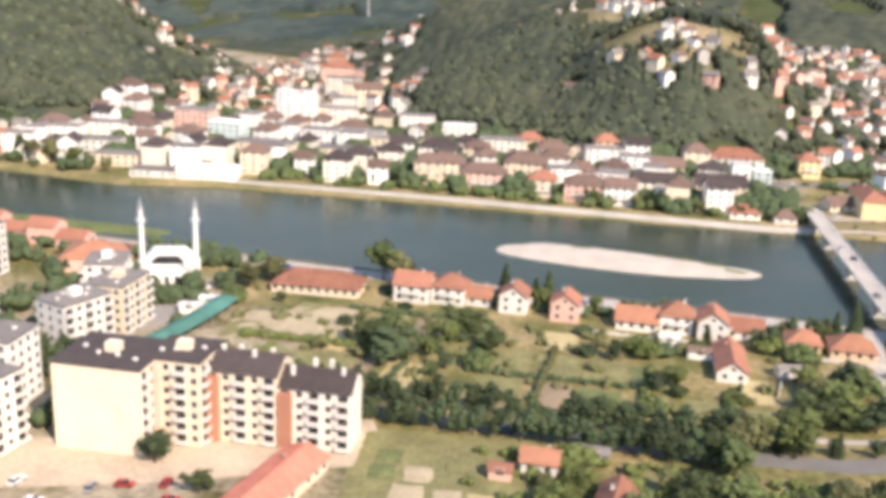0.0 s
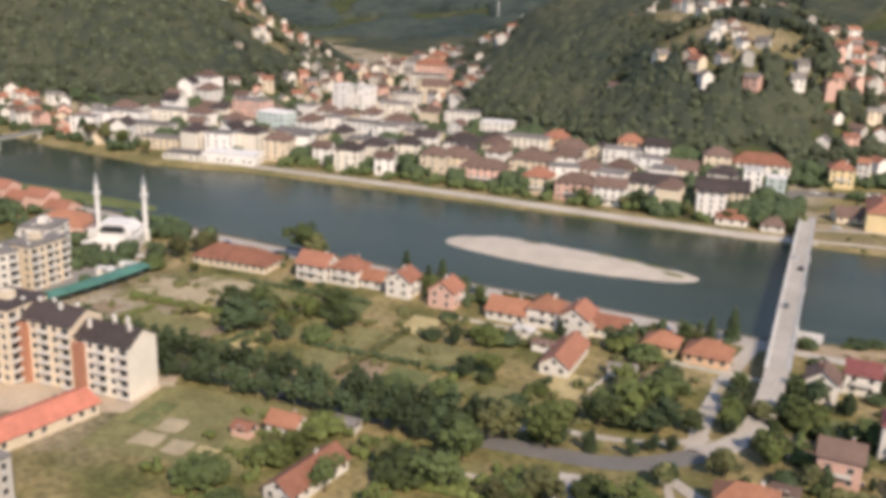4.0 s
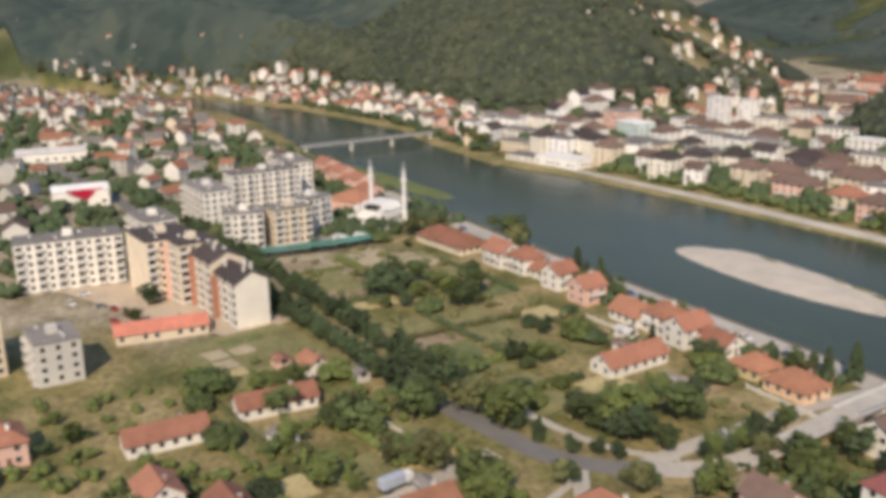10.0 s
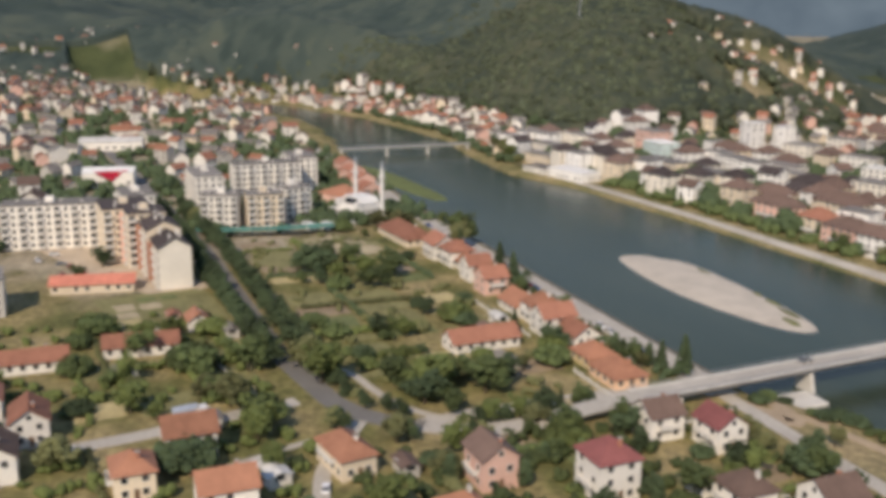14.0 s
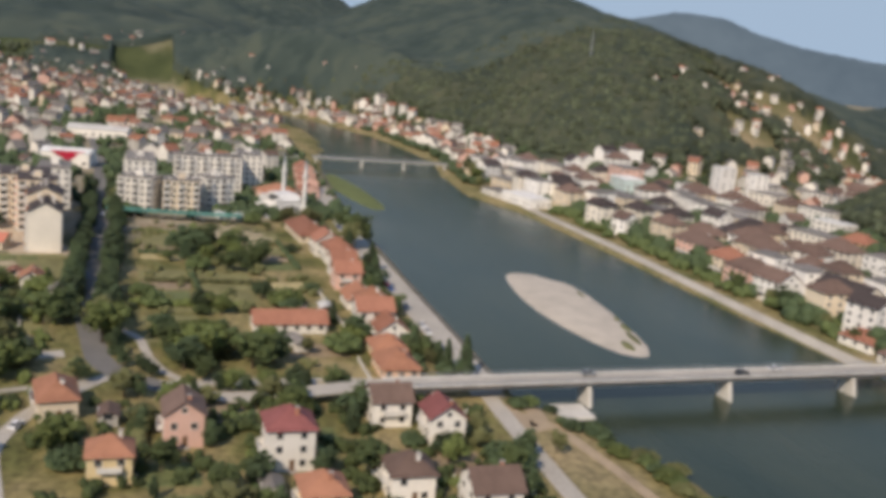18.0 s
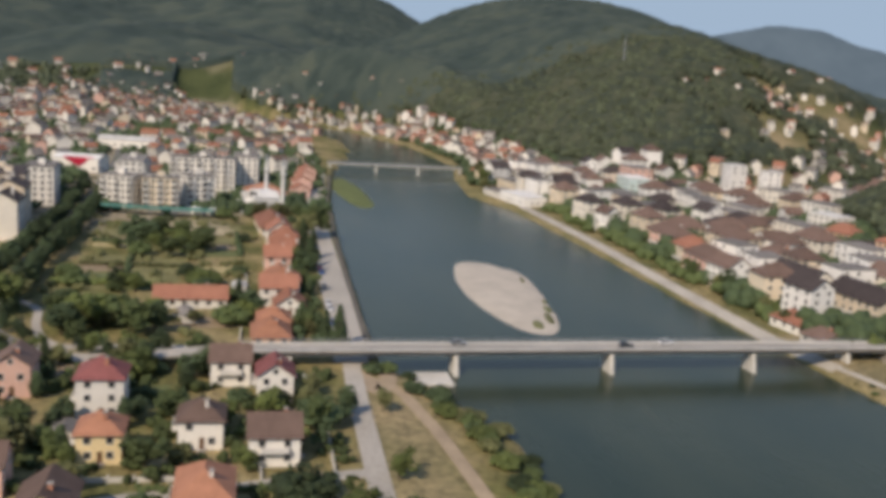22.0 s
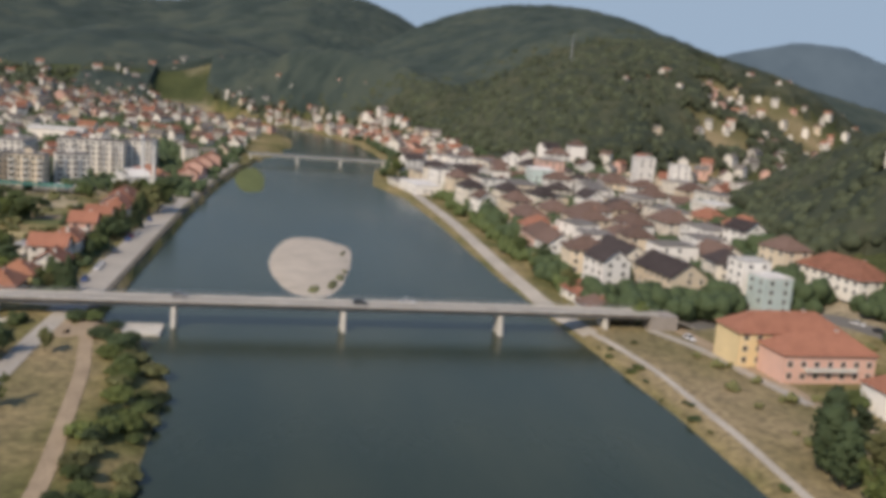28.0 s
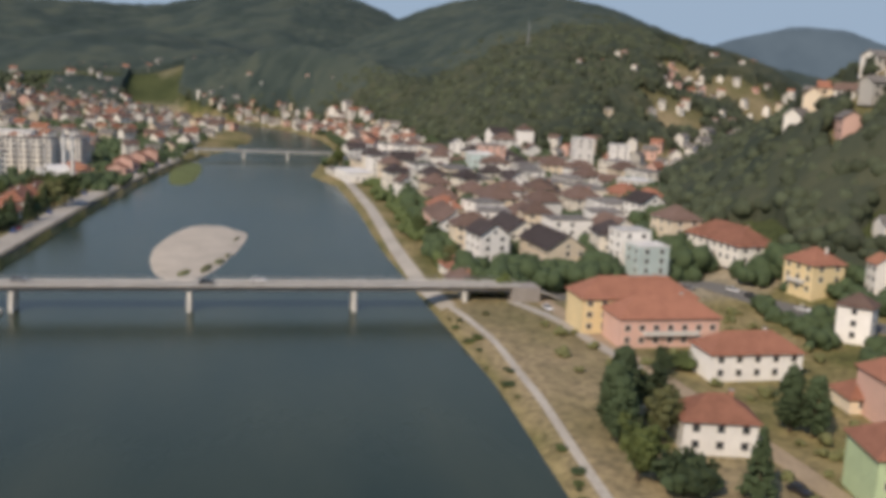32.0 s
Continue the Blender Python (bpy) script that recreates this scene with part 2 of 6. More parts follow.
def ground_material():
    m = bpy.data.materials.new("ground_cover")
    m.use_nodes = True
    nt = m.node_tree
    n, lk = nt.nodes, nt.links
    bs = n["Principled BSDF"]
    bs.inputs["Roughness"].default_value, bs.inputs["Specular IOR Level"].default_value = 0.95, 0.1
    co = n.new("ShaderNodeTexCoord")

    def tex(scale, detail=4):
        t = n.new("ShaderNodeTexNoise")
        t.inputs["Scale"].default_value, t.inputs["Detail"].default_value = scale, detail
        lk.new(co.outputs["Object"], t.inputs["Vector"])
        return t.outputs[0]

    def ramp(src, stops):
        r = n.new("ShaderNodeValToRGB")
        while len(r.color_ramp.elements) < len(stops):
            r.color_ramp.elements.new(0.5)
        for e, (p, c) in zip(r.color_ramp.elements, stops):
            e.position, e.color = p, (*c, 1)
        lk.new(src, r.inputs[0])
        return r.outputs[0]

    def mix(f, a, b, mode="MIX"):
        x = n.new("ShaderNodeMix")
        x.data_type, x.blend_type = "RGBA", mode
        if isinstance(f, float):
            x.inputs["Factor"].default_value = f
        else:
            lk.new(f, x.inputs["Factor"])
        for s, k in ((a, "A"), (b, "B")):
            lk.new(s, x.inputs[k])
        return x.outputs["Result"]

    grass = ramp(tex(0.045, 6), [(0.30, (0.085, 0.095, 0.037)), (0.43, (0.15, 0.145, 0.06)), (0.54, (0.23, 0.195, 0.095)), (0.68, (0.32, 0.26, 0.145))])
    fine = ramp(tex(0.6, 3), [(0.3, (0.6, 0.6, 0.6)), (0.7, (1.3, 1.28, 1.2))])
    wood = ramp(tex(0.03, 6), [(0.3, (0.045, 0.060, 0.028)), (0.7, (0.078, 0.094, 0.042))])
    dry = ramp(tex(0.02, 6), [(0.33, (0.145, 0.138, 0.068)), (0.48, (0.245, 0.205, 0.12)), (0.66, (0.34, 0.27, 0.175))])
    town = ramp(tex(0.06, 6), [(0.36, (0.10, 0.10, 0.05)), (0.45, (0.27, 0.235, 0.18)), (0.62, (0.40, 0.35, 0.28))])
    at = n.new("ShaderNodeAttribute")
    at.attribute_name = "cover"
    sp = n.new("ShaderNodeSeparateColor")
    lk.new(at.outputs["Color"], sp.inputs[0])
    c = mix(sp.outputs[2], grass, town)
    c = mix(sp.outputs[1], c, dry)
    c = mix(sp.outputs[0], c, wood)
    c = mix(1.0, c, fine, "MULTIPLY")
    lk.new(c, bs.inputs["Base Color"])
    return m


ground_me.materials.append(ground_material())
ground = tagged(new("ground", ground_me), "river valley with dry meadows, gardens and wooded hills", "ground", kind="structure")


def water_material():
    m = bpy.data.materials.new("river_water")
    m.use_nodes = True
    nt = m.node_tree
    n, lk = nt.nodes, nt.links
    bs = n["Principled BSDF"]
    bs.inputs["Roughness"].default_value, bs.inputs["IOR"].default_value, bs.inputs["Specular IOR Level"].default_value = 0.22, 1.33, 0.33
    co, mp = n.new("ShaderNodeTexCoord"), n.new("ShaderNodeMapping")
    mp.inputs["Scale"].default_value = (0.35, 1.0, 1.0)
    lk.new(co.outputs["Object"], mp.inputs[0])
    t = n.new("ShaderNodeTexNoise")
    t.inputs["Scale"].default_value, t.inputs["Detail"].default_value = 0.03, 5
    lk.new(mp.outputs[0], t.inputs["Vector"])
    r = n.new("ShaderNodeValToRGB")
    r.color_ramp.elements[0].position, r.color_ramp.elements[0].color = 0.35, (0.024, 0.038, 0.025, 1)
    r.color_ramp.elements[1].position, r.color_ramp.elements[1].color = 0.62, (0.040, 0.052, 0.032, 1)
    e = r.color_ramp.elements.new(0.74)
    e.color = (0.074, 0.072, 0.046, 1)
    lk.new(t.outputs[0], r.inputs[0])
    lk.new(r.outputs[0], bs.inputs["Base Color"])
    w = n.new("ShaderNodeTexNoise")
    w.inputs["Scale"].default_value, w.inputs["Detail"].default_value = 0.5, 4
    lk.new(mp.outputs[0], w.inputs["Vector"])
    bp = n.new("ShaderNodeBump")
    bp.inputs["Strength"].default_value, bp.inputs["Distance"].default_value = 0.35, 0.25
    lk.new(w.outputs[0], bp.inputs["Height"])
    lk.new(bp.outputs[0], bs.inputs["Normal"])
    return m


wx = steps((-1000, 1200.1, 20))
wv, wf = [], []
for i, x in enumerate(wx):
    wv += [(x, float(near_bank(x)) - 14, 0), (x, float(far_bank(x)) + 14, 0)]
    if i:
        wf.append((2 * i - 2, 2 * i, 2 * i + 1, 2 * i - 1))
tagged(new("water", from_lists("water", wv, wf, [water_material()])), "wide calm green-grey river", "water", kind="structure")


def ribbon(name, pts, width, material, lift=0.12, z=None, thick=0.0):
    """A road or path along pts, laid on the ground or at heights z."""
    p = np.array(pts, float)
    seg = np.hypot(*np.diff(p, axis=0).T)
    s = np.concatenate([[0], np.cumsum(seg)])
    q = np.arange(0, s[-1] + 0.01, 3.0)
    q[-1] = s[-1]
    # rounded corners
    x, y = np.interp(q, s, p[:, 0]), np.interp(q, s, p[:, 1])
    k = np.ones(5) / 5
    if len(q) > 12:
        x[2:-2], y[2:-2] = np.convolve(x, k, "valid"), np.convolve(y, k, "valid")
    zz = None if z is None else np.interp(q, s, z)
    tx, ty = np.gradient(x), np.gradient(y)
    ln = np.hypot(tx, ty) + 1e-9
    px, py = -ty / ln * width / 2, tx / ln * width / 2
    vs, fs = [], []
    for i in range(len(q)):
        for sg in (-1, -0.33, 0.33, 1):
            a, b = x[i] + sg * px[i], y[i] + sg * py[i]
            vs.append((a, b, (H(a, b) if zz is None else zz[i]) + lift))
        if i:
            o = 4 * i
            fs += [(o - 4 + j, o - 3 + j, o + 1 + j, o + j) for j in range(3)]
    n0 = len(vs)
    vs += [(a, b, c - 0.35) for a, b, c in vs]
    for i in range(1, len(q)):
        o = 4 * i
        fs += [(o - 4, o, n0 + o, n0 + o - 4), (o - 1, n0 + o - 1, n0 + o + 3, o + 3)]
    return new(name, from_lists(name, vs, fs, [material]))


# ---- a far mountain range, several kilometres off, its haze put into a glowing colour ----
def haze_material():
    m = bpy.data.materials.new("hazed_range_glow")
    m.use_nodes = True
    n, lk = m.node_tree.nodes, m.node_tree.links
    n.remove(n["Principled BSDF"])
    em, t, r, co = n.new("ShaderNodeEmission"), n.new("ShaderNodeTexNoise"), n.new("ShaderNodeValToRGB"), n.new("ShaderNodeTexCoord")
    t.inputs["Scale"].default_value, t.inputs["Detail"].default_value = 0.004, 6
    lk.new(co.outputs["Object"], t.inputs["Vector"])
    # hazy blue emission stands in for air and daylight over the slopes
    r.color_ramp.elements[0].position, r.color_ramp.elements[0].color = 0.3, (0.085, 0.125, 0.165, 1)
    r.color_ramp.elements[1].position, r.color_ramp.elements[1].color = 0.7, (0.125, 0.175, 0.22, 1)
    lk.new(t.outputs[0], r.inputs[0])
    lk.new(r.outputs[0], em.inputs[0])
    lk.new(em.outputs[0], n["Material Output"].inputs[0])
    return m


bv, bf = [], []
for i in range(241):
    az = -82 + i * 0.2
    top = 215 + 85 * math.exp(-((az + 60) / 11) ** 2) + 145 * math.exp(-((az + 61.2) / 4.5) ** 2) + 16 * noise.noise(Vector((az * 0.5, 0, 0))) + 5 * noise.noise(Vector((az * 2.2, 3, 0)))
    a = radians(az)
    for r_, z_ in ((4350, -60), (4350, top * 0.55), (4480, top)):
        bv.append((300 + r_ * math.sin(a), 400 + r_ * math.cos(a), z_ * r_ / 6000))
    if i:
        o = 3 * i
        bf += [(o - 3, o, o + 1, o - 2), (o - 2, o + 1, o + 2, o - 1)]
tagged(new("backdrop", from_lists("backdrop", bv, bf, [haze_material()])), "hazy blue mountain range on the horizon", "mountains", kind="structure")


# ---- roads and quays ----
def road(name, pts, width, material, label, lift=0.12, z=None):
    return tagged(ribbon(name, pts, width, material, lift, z), label, "road", kind="structure")


road("road_boulevard", [(-420, 196), (-320, 204), (-202, 210), (-101, 214), (20, 213.5), (43, 216.5), (60, 218.5), (71, 225.5), (78, 234)], 6.4, ASPHALT, "straight tree-lined asphalt boulevard through gardens")
road("road_approach", [(78, 234), (85, 243), (88.5, 256), (89, 270), (89, 286)], 6.4, PALE, "pale road climbing to the river bridge", 0.14, [2.6, 2.8, 3.8, 5.6, 6.9])
road("road_slip", [(76, 233), (75, 250), (76, 285), (80, 312)], 4.6, PALE, "pale slip road down to the quay")
road("road_lane", [(62, 150), (60, 172), (53, 210)], 5, PALE, "pale lane between garden plots", 0.13)
road("road_quay", [(-420, 330), (-300, 331), (-200, 322.5), (-100, 317.5), (0, 315.5), (70, 314), (88, 313)], 9.0, PALE, "pale concrete quay road along the river", 0.16)
road("road_quay_east", [(87, 313), (110, 312), (190, 310.5), (420, 310)], 4.6, PALE, "pale lane along the riverside meadow", 0.16)
road("path_south", [(72, 218), (75.5, 212), (77, 204), (80.6, 193), (84.5, 182)], 2.0, PALE, "narrow pale track between gardens", 0.15)
road("path_meadow", [(98, 314), (105, 322), (135, 327), (189, 332), (420, 334)], 3, DIRT, "worn dirt track through riverside grass", 0.14)
road("quay_far_bank", [(-205, 439), (-100, 444.5), (0, 446), (60, 448.5), (88, 452)], 4.2, PALE, "pale concrete promenade along the far bank", 0.15)
road("path_far_bank", [(80, 451), (100, 454.5), (124, 457.5), (165, 458.6), (200, 457.8), (240, 457.8), (420, 458.5)], 1.5, PALE, "pale concrete footpath along the far bank", 0.16)
road("road_far_bank", [(70, 478), (124, 484), (162, 489), (192, 492), (300, 500)], 4.5, DIRT, "dusty road below the riverside flats")
road("road_upper", [(80, 482), (72, 500), (67, 533), (95, 541), (124, 558), (200, 600), (300, 640)], 7, ASPHALT, "grey asphalt street behind the flats", 0.14)
road("road_house_lane", [(70, 221), (90, 206), (110, 200), (140, 205), (166, 224), (172, 245), (162.5, 265), (160, 282), (155, 302), (154, 310)], 3.6, PALE, "narrow lane between detached houses", 0.14)

road("path_under_bridge", [(89, 321), (100, 321.5), (112, 317), (94, 314)], 4.5, DIRT, "bare dirt patch and track under the bridge", 0.15)
road("path_gardens", [(78, 243), (71, 235.6), (62, 232), (51, 229.6), (38, 228.5), (32, 222), (27, 217)], 2.4, PALE, "pale path leaving the boulevard between gardens", 0.15)
road("road_flats_yard", [(84, 470), (102, 477.5), (125, 481), (146, 485)], 3.0, PALE, "pale track below the riverside flats", 0.17)
road("car_park", [(-150, 238), (-142, 256), (-139, 276)], 15, mat("car_park_asphalt", (0.27, 0.255, 0.235), 0.9, 0.2, 0.1, 1.5), "worn grey car park beside flats", 0.11)
road("yard_flats", [(-136, 162), (-95, 177), (-52, 199)], 22, mat("yard_dust", (0.45, 0.37, 0.275), 0.95, 0.2, 0.08, 1.0), "pale dusty yard round blocks of flats", 0.1)

# ---- bridge ----


def box(bm, x0, x1, y0, y1, z0, z1):
    r = bmesh.ops.create_cube(bm, size=1)
    bmesh.ops.transform(bm, matrix=Matrix.LocRotScale(((x0 + x1) / 2, (y0 + y1) / 2, (z0 + z1) / 2), None, (x1 - x0, y1 - y0, z1 - z0)), verts=r["verts"])
    return r["verts"]


def prism(bm, outline, z0, z1):
    lo = [bm.verts.new((x, y, z0)) for x, y in outline]
    hi = [bm.verts.new((x, y, z1)) for x, y in outline]
    n = len(outline)
    bm.faces.new(lo[::-1])
    bm.faces.new(hi)
    for i in range(n):
        bm.faces.new((lo[i], lo[(i + 1) % n], hi[(i + 1) % n], hi[i]))


BR_A, BR_B, BR_Z = Vector((89.0, 285.0)), Vector((81.5, 472.0)), 7.0
bridge = tagged(new("bridge"), "long grey concrete road bridge on slim piers", "bridge")
br_len = (BR_B - BR_A).length
br_turn = math.degrees(math.atan2(BR_B.y - BR_A.y, BR_B.x - BR_A.x)) - 90
bridge.matrix_basis = pose(BR_A.x, BR_A.y, 0, 0, 0, br_turn)
bm = bmesh.new()
box(bm, -3.6, 3.6, 0, br_len, BR_Z - 0.4, BR_Z)
part("deck", bm, CONC, bridge)
bm = bmesh.new()
box(bm, -2.5, 2.5, -0.5, br_len + 0.5, BR_Z + 0.004, BR_Z + 0.06)
part("carriageway", bm, PALE, bridge)
for sx in (-1, 1):
    bm = bmesh.new()
    box(bm, sx * 3.05 - 0.55, sx * 3.05 + 0.55, 0, br_len, BR_Z, BR_Z + 0.2)
    part("footway", bm, WHITECONC, bridge)
    bm = bmesh.new()
    box(bm, sx * 1.9 - 0.6, sx * 1.9 + 0.6, 0, br_len, BR_Z - 1.7, BR_Z - 0.4)
    part("girder", bm, CONC, bridge)
    bm = bmesh.new()
    box(bm, sx * 3.55 - 0.05, sx * 3.55 + 0.05, 0, br_len, BR_Z + 1.05, BR_Z + 1.15)
    box(bm, sx * 3.55 - 0.03, sx * 3.55 + 0.03, 0, br_len, BR_Z + 0.6, BR_Z + 0.66)
    for k in range(int(br_len / 2.5)):
        box(bm, sx * 3.55 - 0.05, sx * 3.55 + 0.05, k * 2.5, k * 2.5 + 0.08, BR_Z, BR_Z + 1.05)
    part("railing", bm, METAL, bridge, "thin grey metal railing")
for py, top in ((12, 0), (55, 0), (98.5, 0), (141.5, 0), (172, 1)):
    bm = bmesh.new()
    v = [bm.verts.new(c) for c in ((-2.8, py - 0.6, -2), (4.6, py - 0.6, -2), (2.6, py - 0.6, BR_Z - 1.7), (-2.6, py - 0.6, BR_Z - 1.7),
                                   (-2.8, py + 0.6, -2), (4.6, py + 0.6, -2), (2.6, py + 0.6, BR_Z - 1.7), (-2.6, py + 0.6, BR_Z - 1.7))]
    for f in ((0, 1, 2, 3), (7, 6, 5, 4), (0, 4, 5, 1), (1, 5, 6, 2), (2, 6, 7, 3), (3, 7, 4, 0)):
        bm.faces.new([v[i] for i in f])
    bmesh.ops.bevel(bm, geom=bm.edges[:], offset=0.15, segments=1, affect="EDGES")
    part("pier", bm, WHITECONC, bridge)
for y0, y1 in ((-3, 2), (br_len - 2, br_len + 6)):
    bm = bmesh.new()
    box(bm, -3.5, 3.5, y0, y1, 0, BR_Z - 0.4)
    part("abutment", bm, CONC, bridge)
road("road_bridge_end", [(81.5, 471), (81, 478), (80, 484)], 6.4, PALE, "road leaving the bridge in the old town", 0.05, [7.0, 5.5, 3.0])

# ---- buildings ----
WIN = {}


def window_mesh(w, h):
    key = (round(w, 1), round(h, 1))
    if key not in WIN:
        t, vs = 0.1, []
        for gw, gh, y in ((w / 2 + t, h / 2 + t, 0.05), (w / 2 + t, h / 2 + t, -0.09), (w / 2, h / 2, -0.09), (w / 2, h / 2, -0.02)):
            vs += [(-gw, y, -gh), (gw, y, -gh), (gw, y, gh), (-gw, y, gh)]
        fs = [(4 * k + i, 4 * k + (i + 1) % 4, 4 * k + 4 + (i + 1) % 4, 4 * k + 4 + i) for k in range(3) for i in range(4)] + [(12, 13, 14, 15)]
        mi = [1] * 12 + [0]
        WIN[key] = from_lists("window", vs, fs, [GLASS, FRAME], mi)
    return WIN[key]


def roof_bm(w, d, h, kind, eave=0.6, th=0.18):
    """A roof over w by d, ridge along x, rising h; its underside at z = 0."""
    bm = bmesh.new()
    a, b = w / 2 + eave, d / 2 + eave
    drop = h * eave / (d / 2)
    r = {"gable": a, "hip": max(a - b, 0.3), "half": a - b * 0.35}.get(kind, a)
    rh = h

    def shell(o):
        c = [bm.verts.new(p) for p in ((-a, -b, -drop + o), (a, -b, -drop + o), (a, b, -drop + o), (-a, b, -drop + o))]
        e = [bm.verts.new((-r, 0, rh + o)), bm.verts.new((r, 0, rh + o))]
        return c, e
    (c0, e0), (c1, e1) = shell(0), shell(th)
    for c, e, s in ((c0, e0, -1), (c1, e1, 1)):
        for f in ((c[0], c[1], e[1], e[0]), (c[2], c[3], e[0], e[1]), (c[1], c[2], e[1]), (c[3], c[0], e[0])):
            if kind == "gable" and len(f) == 3:
                continue
            bm.faces.new(f if s > 0 else f[::-1])
    ring0, ring1 = (c0, c1)
    if kind == "gable":
        o0 = [c0[0], c0[1], e0[1], c0[2], c0[3], e0[0]]
        o1 = [c1[0], c1[1], e1[1], c1[2], c1[3], e1[0]]
    else:
        o0, o1 = ring0, ring1
    n = len(o0)
    for i in range(n):
        bm.faces.new((o0[i], o0[(i + 1) % n], o1[(i + 1) % n], o1[i]))
    bmesh.ops.recalc_face_normals(bm, faces=bm.faces[:])
    return bm


def body_bm(w, d, h, roof, rh):
    bm = bmesh.new()
    o = [(-w / 2, -d / 2), (w / 2, -d / 2), (w / 2, d / 2), (-w / 2, d / 2)]
    prism(bm, o, -1.5, h)
    if roof == "gable":
        for s in (-1, 1):
            x0, x1 = s * w / 2, s * (w / 2 - 0.25)
            a = [bm.verts.new((x0, -d / 2, h)), bm.verts.new((x0, d / 2, h)), bm.verts.new((x0, 0, h + rh - 0.02))]
            b = [bm.verts.new((x1, -d / 2, h)), bm.verts.new((x1, d / 2, h)), bm.verts.new((x1, 0, h + rh - 0.02))]
            bm.faces.new(a)
            bm.faces.new(b[::-1])
            for i in range(3):
                bm.faces.new((a[i], b[i], b[(i + 1) % 3], a[(i + 1) % 3]))
    bmesh.ops.recalc_face_normals(bm, faces=bm.faces[:])
    return bm


def chimney(parent, x, y, z):
    bm = bmesh.new()
    box(bm, x - 0.35, x + 0.35, y - 0.35, y + 0.35, z - 1.4, z + 0.8)
    stack = part("chimney", bm, WALLS["brick"] if random.random() < 0.5 else WALLS["white"], parent)
    bm = bmesh.new()
    box(bm, x - 0.45, x + 0.45, y - 0.45, y + 0.45, z + 0.802, z + 0.95)
    part("cap", bm, CONC, stack)


FACES = {"s": (0, -1, 0), "e": (1, 0, 90), "n": (0, 1, 180), "w": (-1, 0, -90)}


def place_windows(parent, w, d, floors, fh, sides, gap=2.9, ww=1.2, wh=1.35, base=1.5, gable=False, h=0):
    for s in sides:
        ux, uy, turn = FACES[s]
        run = w if s in "sn" else d
        n = max(1, int((run - 1.0) / gap))
        for f in range(floors):
            for i in range(n):
                if random.random() < 0.08:
                    continue
                a = (i - (n - 1) / 2) * run / n
                x, y = (a, uy * d / 2) if s in "sn" else (ux * w / 2, a)
                share("window", window_mesh(ww, wh), parent, pose(x + ux * 0.01, y + uy * 0.01, f * fh + base, 0, 0, turn))
        if gable and s in "ew":
            share("window", window_mesh(1.0, 1.1), parent, pose(ux * (w / 2 + 0.01), 0, h + 0.9, 0, 0, turn))


def balcony(parent, x, y, z, turn, length, depth=1.3):
    bm = bmesh.new()
    box(bm, -length / 2, length / 2, -depth, 0, -0.12, 0.06)
    box(bm, -length / 2, length / 2, -depth, -depth + 0.08, 0.06, 1.0)
    for s in (-1, 1):
        box(bm, s * (length / 2 - 0.04) - 0.04, s * (length / 2 - 0.04) + 0.04, -depth + 0.08, 0, 0.06, 1.0)
    ob = part("balcony", bm, FRAME, parent)
    ob.matrix_basis = pose(x, y, z, 0, 0, turn)


def house(x, y, turn=0, w=11, d=9.5, floors=2, roof="gable", wall="white", cover_="terracotta", label="", rh=None, sides="sewn", fh=2.9, balc="s", cat="house", name="house", group="", gap=2.9, plinth=0.4):
    rh = rh if rh is not None else d * (0.34 if roof != "flat" else 0.0)
    h = floors * fh + plinth
    z = H(x, y)
    e = tagged(new(name), label or f"{wall} rendered house with a {cover_} tiled roof", cat, group)
    e.matrix_basis = pose(x, y, z, 0, 0, turn)
    part("wall", body_bm(w, d, h, roof, rh), WALLS[wall], e)
    if roof == "flat":
        bm = bmesh.new()
        box(bm, -w / 2 - 0.15, w / 2 + 0.15, -d / 2 - 0.15, d / 2 + 0.15, h, h + 0.35)
        box(bm, -w / 2 + 0.2, w / 2 - 0.2, -d / 2 + 0.2, d / 2 - 0.2, h + 0.354, h + 0.4)
        part("roof", bm, ROOFS[cover_], e)
    else:
        ob = part("roof", roof_bm(w, d, rh, roof), ROOFS[cover_], e)
        ob.matrix_basis = pose(0, 0, h + 0.02)
        chimney(e, w * 0.22, d * 0.12, h + rh * 0.85)
    place_windows(e, w, d, int(floors), fh, sides, gap=gap, base=1.5 + plinth, gable=roof == "gable", h=h)
    if group == NEAR:
        bm = bmesh.new()
        box(bm, -0.5, 0.5, -0.06, 0.0, 0.0, 2.1)
        box(bm, -0.62, 0.62, -0.04, 0.0, 2.1, 2.2)
        box(bm, 0.3, 0.36, -0.1, -0.06, 1.0, 1.12)
        ob = part("door", bm, WOOD, e)
        ob.matrix_basis = pose(w / 2 + 0.02, d * 0.03, plinth, 0, 0, 90)
        bm = bmesh.new()
        box(bm, -0.9, 0.9, -1.1, 0.0, -0.3, plinth)
        part("doorstep", bm, CONC, e).matrix_basis = pose(w / 2, d * 0.03, 0, 0, 0, 90)
    for s in balc:
        ux, uy, tn = FACES[s]
        if floors > 1:
            balcony(e, ux * w / 2, uy * d / 2, fh + plinth, tn, (w if s in "sn" else d) * 0.55)
    return e


NEAR = "houses by the near bank"
